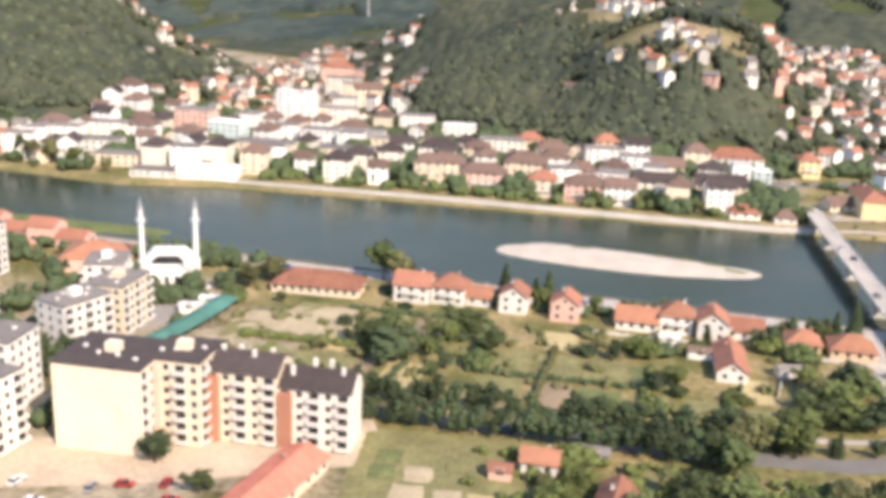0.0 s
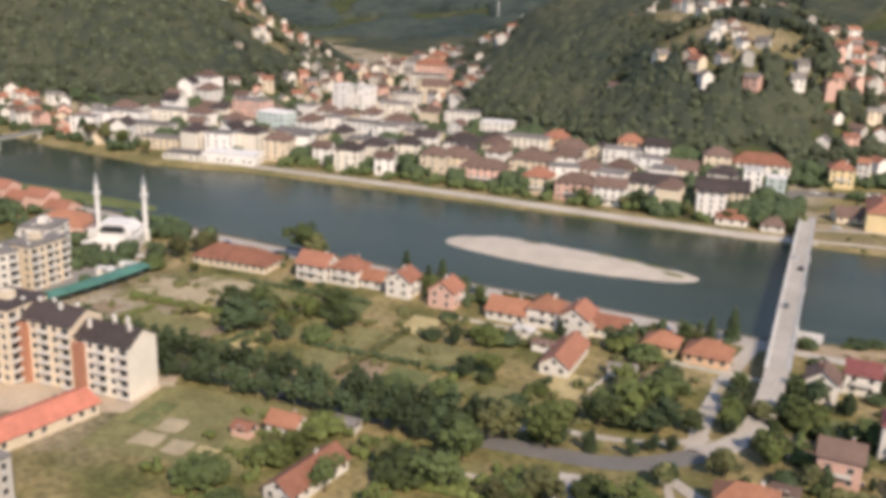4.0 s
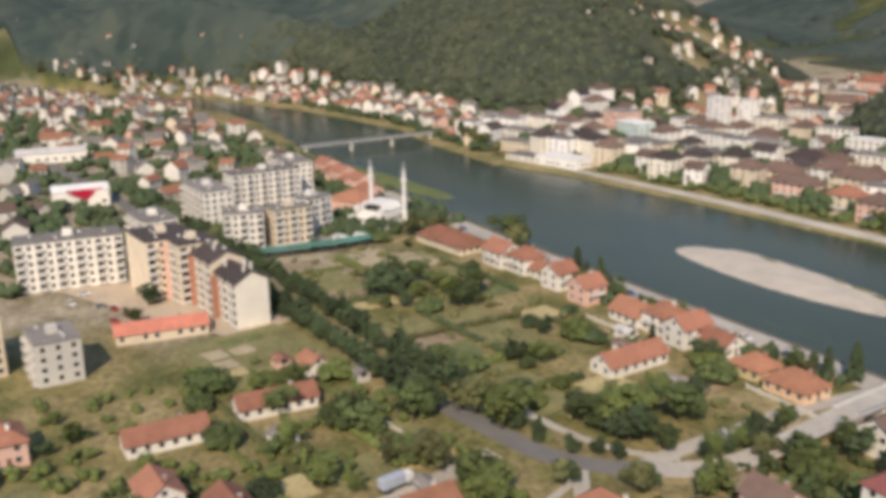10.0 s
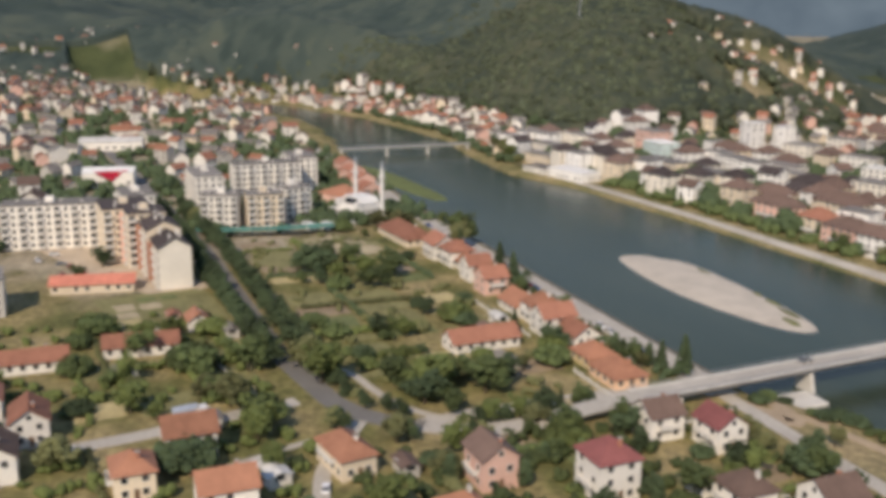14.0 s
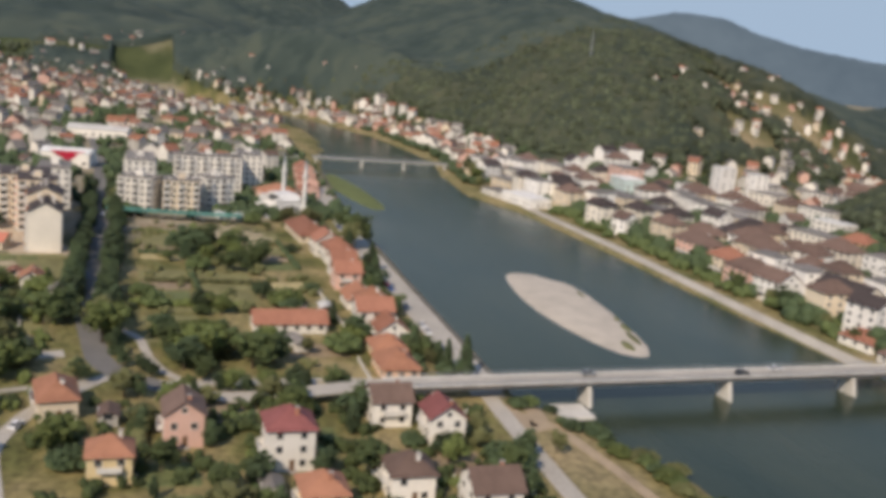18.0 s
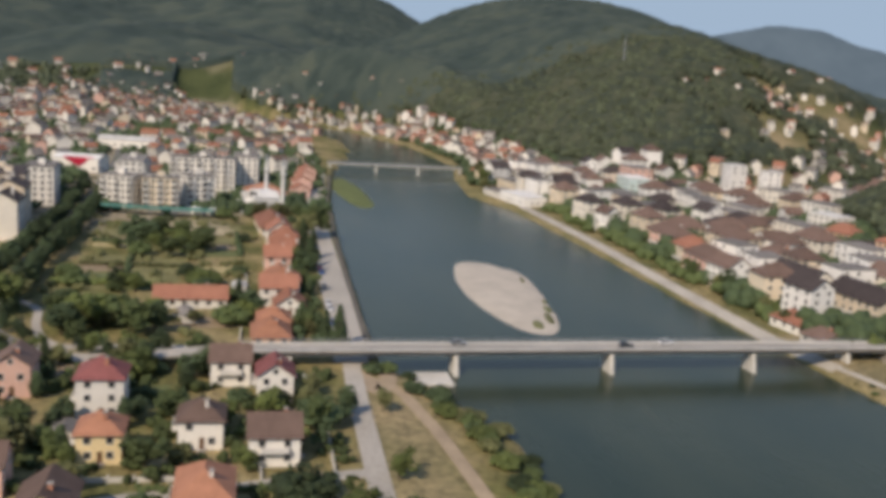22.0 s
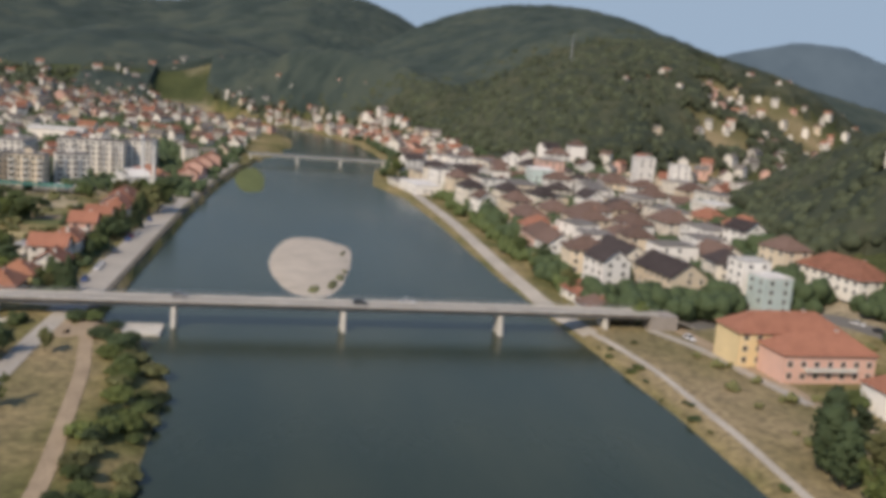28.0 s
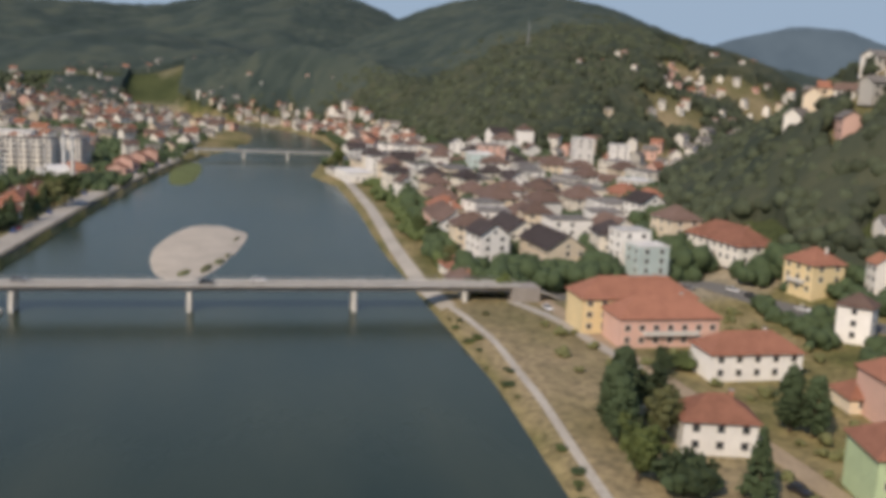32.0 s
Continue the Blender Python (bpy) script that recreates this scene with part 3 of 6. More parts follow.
# x, y, turn, w, d, floors, roof, wall, roof colour, label
for row in [
    (-69, 299, 0, 12, 10, 2, "gable", "white", "terracotta"), (-57, 301, 0, 11, 10, 2, "hip", "white", "terracotta"), (-47, 302, 0, 8, 8, 1, "gable", "white", "orange"),
    (-35, 299, 90, 9, 9, 2, "gable", "white", "terracotta"), (-18, 297, 90, 9, 9, 2, "gable", "pink", "terracotta"),
    (5, 297, 0, 13, 10, 1, "gable", "white", "orange"), (17, 298, 0, 10, 10, 2, "hip", "white", "orange"), (28, 296, 90, 11, 9, 2, "gable", "white", "terracotta"),
    (38, 299, 0, 11, 9, 1, "gable", "white", "terracotta"), (55, 294, 0, 10, 9, 1, "hip", "yellow", "orange"), (69, 293, 0, 13, 10, 1, "hip", "orange", "orange"),
    (32, 270, 91, 21, 8.5, 1, "gable", "white", "terracotta"),
    (101, 283, 90, 9, 8.5, 2, "gable", "white", "brown"), (111, 293, 0, 9, 8, 2, "gable", "white", "maroon"), (121, 257, 0, 9.5, 9.5, 3, "hip", "white", "maroon"),
    (108, 237, 0, 9.5, 8, 2.4, "gable", "pink", "brown"), (125, 223, 90, 8, 7.5, 2, "hip", "yellow", "orange"), (137.5, 278, 0, 9, 8.5, 2, "hip", "white", "brown"),
    (146, 292, 90, 9.5, 9, 2, "gable", "white", "brown"), (144, 260, 0, 8.5, 8, 2, "hip", "yellow", "orange"), (170, 280, 0, 12.5, 9, 2, "hip", "orange", "orange"),
    (174, 256, 0, 10.5, 8.5, 2, "gable", "yellow", "brown"), (158, 241, 90, 11, 8, 2, "gable", "pink", "brown"), (190, 278, 0, 12, 9, 2, "gable", "white", "brown"),
    (183, 242, 0, 12, 9, 2, "hip", "white", "orange"), (91, 211, 8, 13, 8, 1.6, "hip", "cream", "orange"), (72, 181, 90, 11, 9, 2, "gable", "white", "orange"),
    (100, 184, 90, 11, 8.5, 2, "gable", "white", "orange"), (86, 168, 0, 9, 8, 2, "hip", "cream", "orange"), (52, 149, 0, 11, 8, 2, "gable", "white", "terracotta"), (37, 139, 0, 10, 8, 2, "gable", "white", "terracotta"),
    (6.5, 149, 87, 19, 7.5, 1, "gable", "white", "terracotta"), (3, 178, 84, 20, 7.5, 1, "gable", "white", "terracotta"), (69, 142, 0, 11, 9, 2, "gable", "white", "brown"),
    (55, 132, 0, 11, 8.5, 2, "hip", "pink", "terracotta"), (38, 118, 0, 11, 9, 2, "hip", "white", "terracotta"), (-6, 116, 0, 11, 9, 2, "hip", "pink", "terracotta"),
    (-14, 196, 0, 8, 6, 1, "gable", "white", "orange"), (206, 260, 0, 10, 8, 2, "gable", "white", "brown"), (149, 229, 0, 7, 5, 1, "gable", "white", "grey"),
]:
    house(*row, group=NEAR)
house(-102, 297, 4, 30, 13, 1, "hip", "cream", "terracotta", "low cream building with a broad red hipped roof", cat="building", name="hall", balc="", rh=4)
house(-67, 169.5, 80, 27, 10.5, 1, "gable", "cream", "salmon", "long low building with a salmon roof beside flats", cat="building", name="garage_row", balc="", rh=2)


def block(x, y, turn, w, d, floors, wall, roof, label, fh=2.85, name="apartment_block", sides="sewn", loggia="s", stripe=None, rh=0.0, gap=3.2):
    """A block of flats with columns of balconies."""
    z = H(x, y)
    h = floors * fh + 0.6
    e = tagged(new(name), label, "apartment block")
    e.matrix_basis = pose(x, y, z, 0, 0, turn)
    part("wall", body_bm(w, d, h, "gable" if rh else "flat", rh), WALLS[wall], e)
    if rh:
        ob = part("roof", roof_bm(w, d, rh, "gable", 0.5), ROOFS[roof], e)
        ob.matrix_basis = pose(0, 0, h + 0.02)
    else:
        bm = bmesh.new()
        box(bm, -w / 2 - 0.2, w / 2 + 0.2, -d / 2 - 0.2, d / 2 + 0.2, h, h + 0.5)
        part("roof", bm, ROOFS[roof], e)
        bm = bmesh.new()
        box(bm, -1.6, 1.6, -1.4, 1.4, h + 0.5, h + 2.6)
        part("lift_housing", bm, WALLS[wall], e)
    for k in range(4):
        bm = bmesh.new()
        vx, vy = (k - 1.5) * w / 4.4, random.uniform(-0.3, 0.3) * d
        box(bm, vx - 0.45, vx + 0.45, vy - 0.3, vy + 0.3, h - 0.2 + (0.55 if not rh else rh * 0.4), h + 1.1 + rh)
        part("chimney", bm, WALLS["white"], e)
    for s in sides:
        ux, uy, tn = FACES[s]
        run = w if s in "sn" else d
        n = max(1, int(run / gap))
        for i in range(n):
            a = (i - (n - 1) / 2) * run / n
            x1, y1 = (a, uy * d / 2) if s in "sn" else (ux * w / 2, a)
            for f in range(floors):
                if s in loggia and i % 2 == 0:
                    balcony(e, x1, y1, f * fh + 0.7, tn, run / n * 0.9, 1.2)
                    share("window", window_mesh(2.2, 1.9), e, pose(x1 + ux * 0.01, y1 + uy * 0.01, f * fh + 1.8, 0, 0, tn))
                else:
                    share("window", window_mesh(1.3, 1.4), e, pose(x1 + ux * 0.01, y1 + uy * 0.01, f * fh + 2.0, 0, 0, tn))
        if stripe and s == "s":
            bm = bmesh.new()
            box(bm, -w * 0.5 + 0.3, -w * 0.5 + 3.4, -d / 2 - 1.4, -d / 2, -1, h - 1.2)
            part("stair_tower", bm, WALLS[stripe], e)
    return e


block(-66, 195.5, 3, 17, 11, 5, "ivory", "dark", "pale block of flats with a dark pitched roof", rh=3.2, sides="sn", stripe="brick")
block(-83, 194, 3, 17, 12, 6, "cream", "dark", "cream block of flats with a dark pitched roof", rh=3.0, sides="sn", stripe="brick")
block(-97, 190, 3, 13, 14, 7, "cream", "dark", "tall cream block of flats with balconies", rh=0, sides="sne", stripe="pink", loggia="se")
block(-111.5, 184, 3, 21, 18, 7, "cream", "dark", "tall cream corner block with dark roof terrace", rh=0, sides="ne", stripe="grey", loggia="e")
block(-138, 158, 82, 36, 13, 6, "white", "grey", "grey slab of flats with many balconies", sides="sew", loggia="s")
block(-152, 192, 3, 22, 13, 6, "white", "grey", "white block of flats with many balconies", sides="sne")
block(-150, 228, 70, 16, 12, 5, "white", "grey", "white block of flats in a curved row", loggia="sn")
block(-147, 246, 90, 16, 12, 5, "cream", "grey", "cream block of flats in a curved row", loggia="sn")
block(-160, 262, 110, 14, 12, 5, "white", "grey", "white block of flats in a curved row", loggia="sn")
block(-195, 228, 0, 30, 13, 6, "white", "grey", "cream block of flats behind the mosque", loggia="sn")
block(-215, 262, 90, 34, 13, 6, "white", "grey", "white slab of flats with balconies", loggia="sn")
block(-235, 285, 0, 26, 13, 6, "white", "grey", "grey slab of flats with balconies", loggia="sn")
block(-66, 118, 0, 15, 13, 6, "cream", "grey", "cream block of flats near gardens")
block(-52, 136, 0, 16, 12, 4, "grey", "grey", "grey block of flats near gardens")

# far bank
FAR = "buildings on the far bank"
for row in [
    (-223, 580, 0, 11, 11, 9, "flat", "bright", "white"), (-217, 601, 0, 10, 10, 8, "flat", "bright", "white"), (-214, 612, 20, 20, 13, 4, "flat", "cream", "grey"), (-204, 640, 20, 18, 13, 4, "flat", "white", "grey"), (-196, 668, 20, 20, 13, 4, "gable", "cream", "brown"),
    (-140, 590, 10, 22, 12, 3, "flat", "white", "grey"), (-110, 575, 10, 20, 12, 3, "flat", "white", "white"), (-165, 556, 5, 26, 12, 3, "flat", "white", "grey"), (-262, 532, 0, 22, 14, 6, "flat", "pink", "grey"),
    (-236, 520, 0, 20, 14, 5, "flat", "teal", "white"), (-205, 500, 3, 34, 16, 3, "flat", "cream", "grey"), (-158, 502, 6, 32, 15, 3, "flat", "cream", "grey"),
    (-212, 443, 12, 30, 15, 1.6, "flat", "bright", "white"), (-238, 436, 12, 22, 12, 1, "flat", "white", "grey"),
    (-77, 474, 5, 24, 12, 3, "hip", "pink", "brown"), (-46, 470, 5, 14, 12, 3, "hip", "cream", "terracotta"), (-25, 467, 5, 20, 12, 3, "hip", "pink", "brown"),
    (-8, 467, 5, 15, 11, 3, "gable", "bright", "brown"), (9, 487, 6, 24, 12, 3, "gable", "ivory", "dark"), (40, 493, 8, 25, 13, 3, "gable", "cream", "dark"), (51, 515, 8, 9, 10, 5, "flat", "bright", "white"),
    (62, 517, 8, 9, 10, 4, "flat", "teal", "white"), (-58, 494, 5, 22, 14, 4, "hip", "cream", "brown"), (-78, 540, 8, 26, 14, 4, "flat", "ivory", "grey"), (-30, 500, 5, 16, 12, 3, "hip", "ivory", "brown"),
    (-112, 528, 5, 22, 13, 3, "hip", "bright", "dark"), (-64, 552, 20, 15, 11, 3, "hip", "orange", "terracotta"), (-20, 547, 15, 13, 10, 3, "hip", "orange", "terracotta"), (50, 549, 10, 30, 14, 2, "hip", "white", "terracotta"),
    (90, 556, 12, 12, 11, 3, "hip", "yellow", "terracotta"), (-100, 492, 5, 20, 12, 3, "hip", "cream", "brown"), (-20, 532, 8, 20, 12, 4, "flat", "bright", "grey"), (14, 522, 8, 17, 12, 3, "gable", "ivory", "brown"),
    (-48, 528, 8, 18, 13, 4, "hip", "ivory", "brown"), (-145, 540, 5, 24, 13, 3, "flat", "cream", "grey"), (-186, 538, 5, 22, 13, 4, "flat", "bright", "grey"), (-190, 592, 15, 20, 14, 5, "flat", "ivory", "grey"),
    (-176, 570, 10, 18, 12, 3, "hip", "bright", "brown"), (-290, 470, 12, 26, 13, 3, "flat", "white", "grey"), (-268, 452, 12, 24, 12, 2, "flat", "cream", "grey"), (-300, 500, 12, 22, 13, 4, "flat", "ivory", "grey"),
    (-262, 800, 10, 26, 14, 4, "hip", "pink", "terracotta"), (-238, 742, 10, 28, 14, 5, "flat", "ivory", "grey"), (-285, 865, 20, 18, 12, 3, "hip", "orange", "terracotta"), (-214, 702, 15, 24, 13, 5, "flat", "cream", "grey"),
    (50, 461, 8, 14, 9, 1, "hip", "white", "terracotta"), (68, 459, 8, 10, 8, 1, "hip", "white", "brown"), (99, 497, 20, 16, 11, 1, "gable", "cream", "brown"),
    (111, 495, 93, 30, 12, 3, "hip", "yellow", "terracotta"), (124, 498, 93, 25, 11.5, 2.4, "hip", "pink", "terracotta"), (150, 507.5, 93, 21, 10, 2, "hip", "bright", "terracotta"),
    (190, 482.5, 80, 12.5, 9.5, 2, "hip", "bright", "terracotta"), (180, 532, 86, 26, 13, 3, "hip", "pink", "terracotta"), (214, 507, 80, 22, 12, 3, "hip", "green", "terracotta"),
    (172, 522, 86, 10, 8, 1, "hip", "cream", "terracotta"),
]:
    tall = row[5] > 3
    house(*row, group=FAR, cat="building", name="town_building", balc="" if row[5] < 2.4 or tall else "s", sides="se", gap=3.4, label=f"{'white' if row[7] == 'bright' else row[7]} rendered town building with a {row[8]} roof")

# ---- river: gravel bar, quay wall, weedy shallows ----


def mound(name, cx, cy, a, b, turn, h, material, label, seed=0, sharp=2.0, n=26):
    """A low heap with an uneven oval rim."""
    vs, fs = [(0, 0, h)], []
    rings = 7
    for r in range(1, rings + 1):
        for i in range(n):
            t = 2 * math.pi * i / n
            k = r / rings
            wv = 1 + 0.16 * noise.noise(Vector((math.cos(t) * 1.3, math.sin(t) * 1.3, seed)))
            ex = abs(math.cos(t)) ** 0.8 * (1 if math.cos(t) > 0 else -1)
            ey = abs(math.sin(t)) ** sharp * (1 if math.sin(t) > 0 else -1) if sharp != 2.0 else math.sin(t)
            vs.append((ex * a * k * wv, ey * b * k * wv, h * (1 - k ** 3) + 0.12 * noise.noise(Vector((ex * 3 * k, ey * 3 * k, seed + 3))) * (1 - k) - 0.25 * k ** 6))
    for i in range(n):
        fs.append((0, 1 + i, 1 + (i + 1) % n))
        for r in range(rings - 1):
            o = 1 + r * n
            fs.append((o + i, o + n + i, o + n + (i + 1) % n, o + (i + 1) % n))
    me = from_lists(name, vs, fs, [material])
    ob = tagged(new(name, me), label, "gravel bar" if "gravel" in name else "shoal", kind="structure")
    ob.matrix_basis = pose(cx, cy, 0, 0, 0, turn)
    return ob


bar = mound("gravel_bar", 0.5, 376.5, 56, 15.5, -3, 0.9, GRAVEL, "pale gravel bar lying in the river", 1, sharp=0.72, n=44)
for v in bar.data.vertices:
    u = v.co.x / 50
    v.co.y = v.co.y * (1.0 - 0.3 * max(0, u) + 0.1 * max(0, -u)) + (2.5 * u * u if u > 0.4 else 0)
    v.co.x += 0.10 * v.co.y * (1 if u > 0 else -1)
bm = bmesh.new()
box(bm, 89.5, 98.5, 328.5, 338, -1.5, 0.9)
bmesh.ops.bevel(bm, geom=bm.edges[:], offset=0.2, segments=1, affect="EDGES")
tagged(part("landing_slab", bm, WHITECONC), "low pale concrete slab at a bridge pier", "slab", kind="structure")
for sx, sy, sa, sb in ((22, 386, 6, 1.6), (33, 383, 8, 1.8), (41, 377, 6, 2.2), (-20, 389, 7, 1.0), (12, 388, 3, 1)):
    mound("weed_patch", sx, sy, sa, sb, -8, 0.95, LEAF[3], "strip of low weeds on gravel", sx)
mound("grass_shoal", -245, 346, 68, 10, 3, 0.5, mat("shoal_grass", (0.12, 0.145, 0.052), 0.95, 0.3, 0.1, 1.0), "grassy green shoal beside the quay", 7)

wall_q = tagged(new("quay_wall"), "dark stained stone quay wall along the river", "quay wall", kind="structure")
for i in range(32):
    x0 = -300 + i * 12.0
    x1 = x0 + 11.9
    y0, y1 = float(near_bank(x0)) - 0.4, float(near_bank(x1)) - 0.4
    vs = [(x0, y0, -1.5), (x1, y1, -1.5), (x1, y1 - 0.9, 2.75), (x0, y0 - 0.9, 2.75), (x0, y0 - 2.6, 2.75), (x1, y1 - 2.6, 2.75), (x0, y0 - 2.6, -1.5), (x1, y1 - 2.6, -1.5)]
    share("panel", from_lists("panel", vs, [(0, 1, 2, 3), (3, 2, 5, 4), (0, 3, 4, 6), (1, 7, 5, 2)], [QUAYWALL]), wall_q)

# ---- footbridge upstream ----
fb = tagged(new("footbridge"), "slim pale footbridge across the upstream river", "bridge")
fb.matrix_basis = pose(-345, 340, 0, 0, 0, 0)
bm = bmesh.new()
box(bm, -1.6, 1.6, 0, 96, 5.2, 5.8)
part("deck", bm, WHITECONC, fb)
for sx in (-1.5, 1.5):
    bm = bmesh.new()
    box(bm, sx - 0.05, sx + 0.05, 0, 96, 5.8, 6.9)
    part("railing", bm, METAL, fb)
for yy in (2, 34, 64, 94):
    bm = bmesh.new()
    box(bm, -1.2, 1.2, yy - 0.7, yy + 0.7, -2, 5.2)
    part("pier", bm, WHITECONC, fb)

# ---- mosque with two minarets ----
MARBLE = mat("white_stone", (0.70, 0.69, 0.66), 0.6, 0.1, 0.3, 3)


def lathe(bm, profile, x=0, y=0, n=16):
    rings = []
    for r, z in profile:
        rings.append([bm.verts.new((x + r * math.cos(2 * math.pi * i / n), y + r * math.sin(2 * math.pi * i / n), z)) for i in range(n)])
    for a, b in zip(rings, rings[1:]):
        for i in range(n):
            bm.faces.new((a[i], a[(i + 1) % n], b[(i + 1) % n], b[i]))
    bm.faces.new(rings[0][::-1])
    bm.faces.new(rings[-1])


mosque = tagged(new("mosque"), "modern white mosque with a large hexagonal window", "mosque")
mosque.matrix_basis = pose(-156, 294, H(-156, 294), 0, 0, 22)
bm = bmesh.new()
box(bm, -9, 9, -7, 7, -1, 5)
part("prayer_hall", bm, MARBLE, mosque)
bm = bmesh.new()
box(bm, -10.5, 10.5, -10, -7.002, -1, 3.2)
part("porch", bm, MARBLE, mosque)
# an upper storey with sloping shoulders round a large dark window
hexa = [(-7.5, 5.0), (7.5, 5.0), (8.2, 6.6), (5.2, 9.2), (-5.2, 9.2), (-8.2, 6.6)]
for nm, k, y0, y1, mt in (("upper_storey", 1.0, -5.0, 5.0, MARBLE), ("window", 0.66, -5.25, -5.002, GLASS), ("roof", 0.9, 5.002, 5.3, MARBLE)):
    bm = bmesh.new()
    f0 = [bm.verts.new((p * k, y0, 7.0 + (q - 7.0) * k)) for p, q in hexa]
    f1 = [bm.verts.new((p * k, y1, 7.0 + (q - 7.0) * k)) for p, q in hexa]
    bm.faces.new(f0)
    bm.faces.new(f1[::-1])
    for i in range(6):
        bm.faces.new((f0[i], f1[i], f1[(i + 1) % 6], f0[(i + 1) % 6]))
    bmesh.ops.recalc_face_normals(bm, faces=bm.faces[:])
    part(nm, bm, mt, mosque)
for sx in (-7, 7):
    bm = bmesh.new()
    box(bm, sx - 1.4, sx + 1.4, -8.4, -5.6, 5, 7.6)
    part("corner_block", bm, MARBLE, mosque)
for i in range(5):
    share("window", window_mesh(1.4, 2.6), mosque, pose((i - 2) * 3.4, -10.01, 1.4, 0, 0, 0))
    share("window", window_mesh(1.2, 2.4), mosque, pose(9.01, (i - 2) * 2.6, 2.4, 0, 0, 90))
for mx, my in ((-150.3, 303), (-167, 295.3)):
    mn = tagged(new("minaret"), "slender white minaret with balcony and pointed cap", "minaret", "minarets of the mosque")
    mn.matrix_basis = pose(mx, my, H(mx, my))
    bm = bmesh.new()
    lathe(bm, [(1.5, -1), (1.5, 3.5), (0.95, 4.6), (0.85, 16.5), (0.8, 22.5)])
    part("shaft", bm, MARBLE, mn)
    bm = bmesh.new()
    lathe(bm, [(0.9, 17.2), (1.5, 18.0), (1.5, 18.9), (1.4, 18.9), (1.4, 18.2)])
    part("balcony", bm, MARBLE, mn)
    bm = bmesh.new()
    lathe(bm, [(1.0, 22.5), (0.75, 23.4), (0.06, 26.6), (0.02, 27.4)])
    part("cap", bm, METAL, mn)

# ---- market canopy, hangar, sign building, mast ----
can = tagged(new("market_canopy"), "curved teal sheet-metal canopy beside a car park", "canopy")
for i in range(10):
    y0, y1 = 214 + i * 5.7, 214 + i * 5.7 + 5.6
    x0, x1 = -124 - 9 * ((271 - y0) / 57) ** 2, -124 - 9 * ((271 - y1) / 57) ** 2
    bm = bmesh.new()
    lo = [(x0 - 4, y0, 5.6), (x0, y0, 6.7), (x0 + 4, y0, 5.9), (x1 - 4, y1, 5.6), (x1, y1, 6.7), (x1 + 4, y1, 5.9)]
    v = [bm.verts.new(c) for c in lo] + [bm.verts.new((p, q, r - 0.15)) for p, q, r in lo]
    for f in ((0, 1, 4, 3), (1, 2, 5, 4), (9, 10, 7, 6), (10, 11, 8, 7), (0, 3, 9, 6), (2, 8, 11, 5), (0, 6, 7, 1), (1, 7, 8, 2), (3, 4, 10, 9), (4, 5, 11, 10)):
        bm.faces.new([v[k] for k in f])
    bmesh.ops.recalc_face_normals(bm, faces=bm.faces[:])
    part("roof_panel", bm, ROOFS["teal"], can)
    for sx in (-3.6, 3.5):
        bm = bmesh.new()
        box(bm, x0 + sx, x0 + sx + 0.2, y0 + 0.4, y0 + 0.6, 2.0, 5.75)
        part("post", bm, METAL, can)


def shed(x, y, turn, w, d, h, wall, roof, label, rh=2.0, name="hall", kind="gable"):
    e = tagged(new(name), label, "building")
    e.matrix_basis = pose(x, y, H(x, y), 0, 0, turn)
    part("wall", body_bm(w, d, h, kind, rh), WALLS[wall], e)
    ob = part("roof", roof_bm(w, d, rh, kind, 0.4), ROOFS[roof], e)
    ob.matrix_basis = pose(0, 0, h + 0.02)
    place_windows(e, w, d, 1, 3, "se", gap=4.5, ww=2.0, wh=1.4, base=2.4)
    return e


shed(-408, 201, 80, 40, 14, 6, "white", "white", "long white hall with a white metal roof", 2.5, "hangar")
shed(-274, 190, 80, 26, 20, 8, "white", "white", "white store with a broad flat roof", 1.5, "store")
bm = bmesh.new()
vv = [bm.verts.new(c) for c in ((-263.4, 181, 11.6), (-263.4, 199, 11.6), (-263.4, 190, 6.2), (-263.0, 181, 11.6), (-263.0, 199, 11.6), (-263.0, 190, 6.2))]
for f in ((0, 2, 1), (3, 4, 5), (0, 1, 4, 3), (1, 2, 5, 4), (2, 0, 3, 5)):
    bm.faces.new([vv[i] for i in f])
tagged(part("store_sign", bm, mat("sign_red", (0.5, 0.02, 0.05), 0.5, 0.1)), "large red triangular sign on a white store", "sign")
shed(-185, 296, 20, 22, 18, 5, "pink", "orange", "pavilion with a broad orange hipped roof", 4.0, "pavilion", "hip")
for k in range(6):
    shed(-205 - k * 13, 314 + k * 1.5, 4, 11, 10, 4 + (k % 2) * 3, "pink", "terracotta", "riverside pavilion with a red tiled roof", 2.6, "pavilion", "gable")
for bx_, by_ in ((-133, 263), (-130, 271)):
    shed(bx_, by_, 20, 6, 3.5, 2.6, "white", "white", "white site cabin by a car park", 0.3, "site_cabin")



def radio_mast(x, y, tall, lift, label):
    e = tagged(new("mast"), label, "mast")
    e.matrix_basis = pose(x, y, H(x, y) + lift)
    bm = bmesh.new()
    lathe(bm, [(0.8, 0), (0.5, tall * 0.55), (0.2, tall)], n=8)
    part("shaft", bm, METAL if tall < 28 else MARBLE, e)
    bm = bmesh.new()
    box(bm, -2.5, 2.5, -2, 2, -4 - lift, 3.5)
    part("cabin", bm, WALLS["white"], e)
    for hx, hz in ((0.9, tall * 0.77), (-0.9, tall * 0.65)):
        bm = bmesh.new()
        lathe(bm, [(0.2, hz), (0.9, hz + 0.2), (0.9, hz + 0.5)], x=hx, n=8)
        part("dish", bm, MARBLE, e)


radio_mast(-491, 606, 26, 3, "thin grey radio mast on a wooded hilltop")
radio_mast(-345, 1165, 34, 3, "tall white radio mast beside a white cabin")

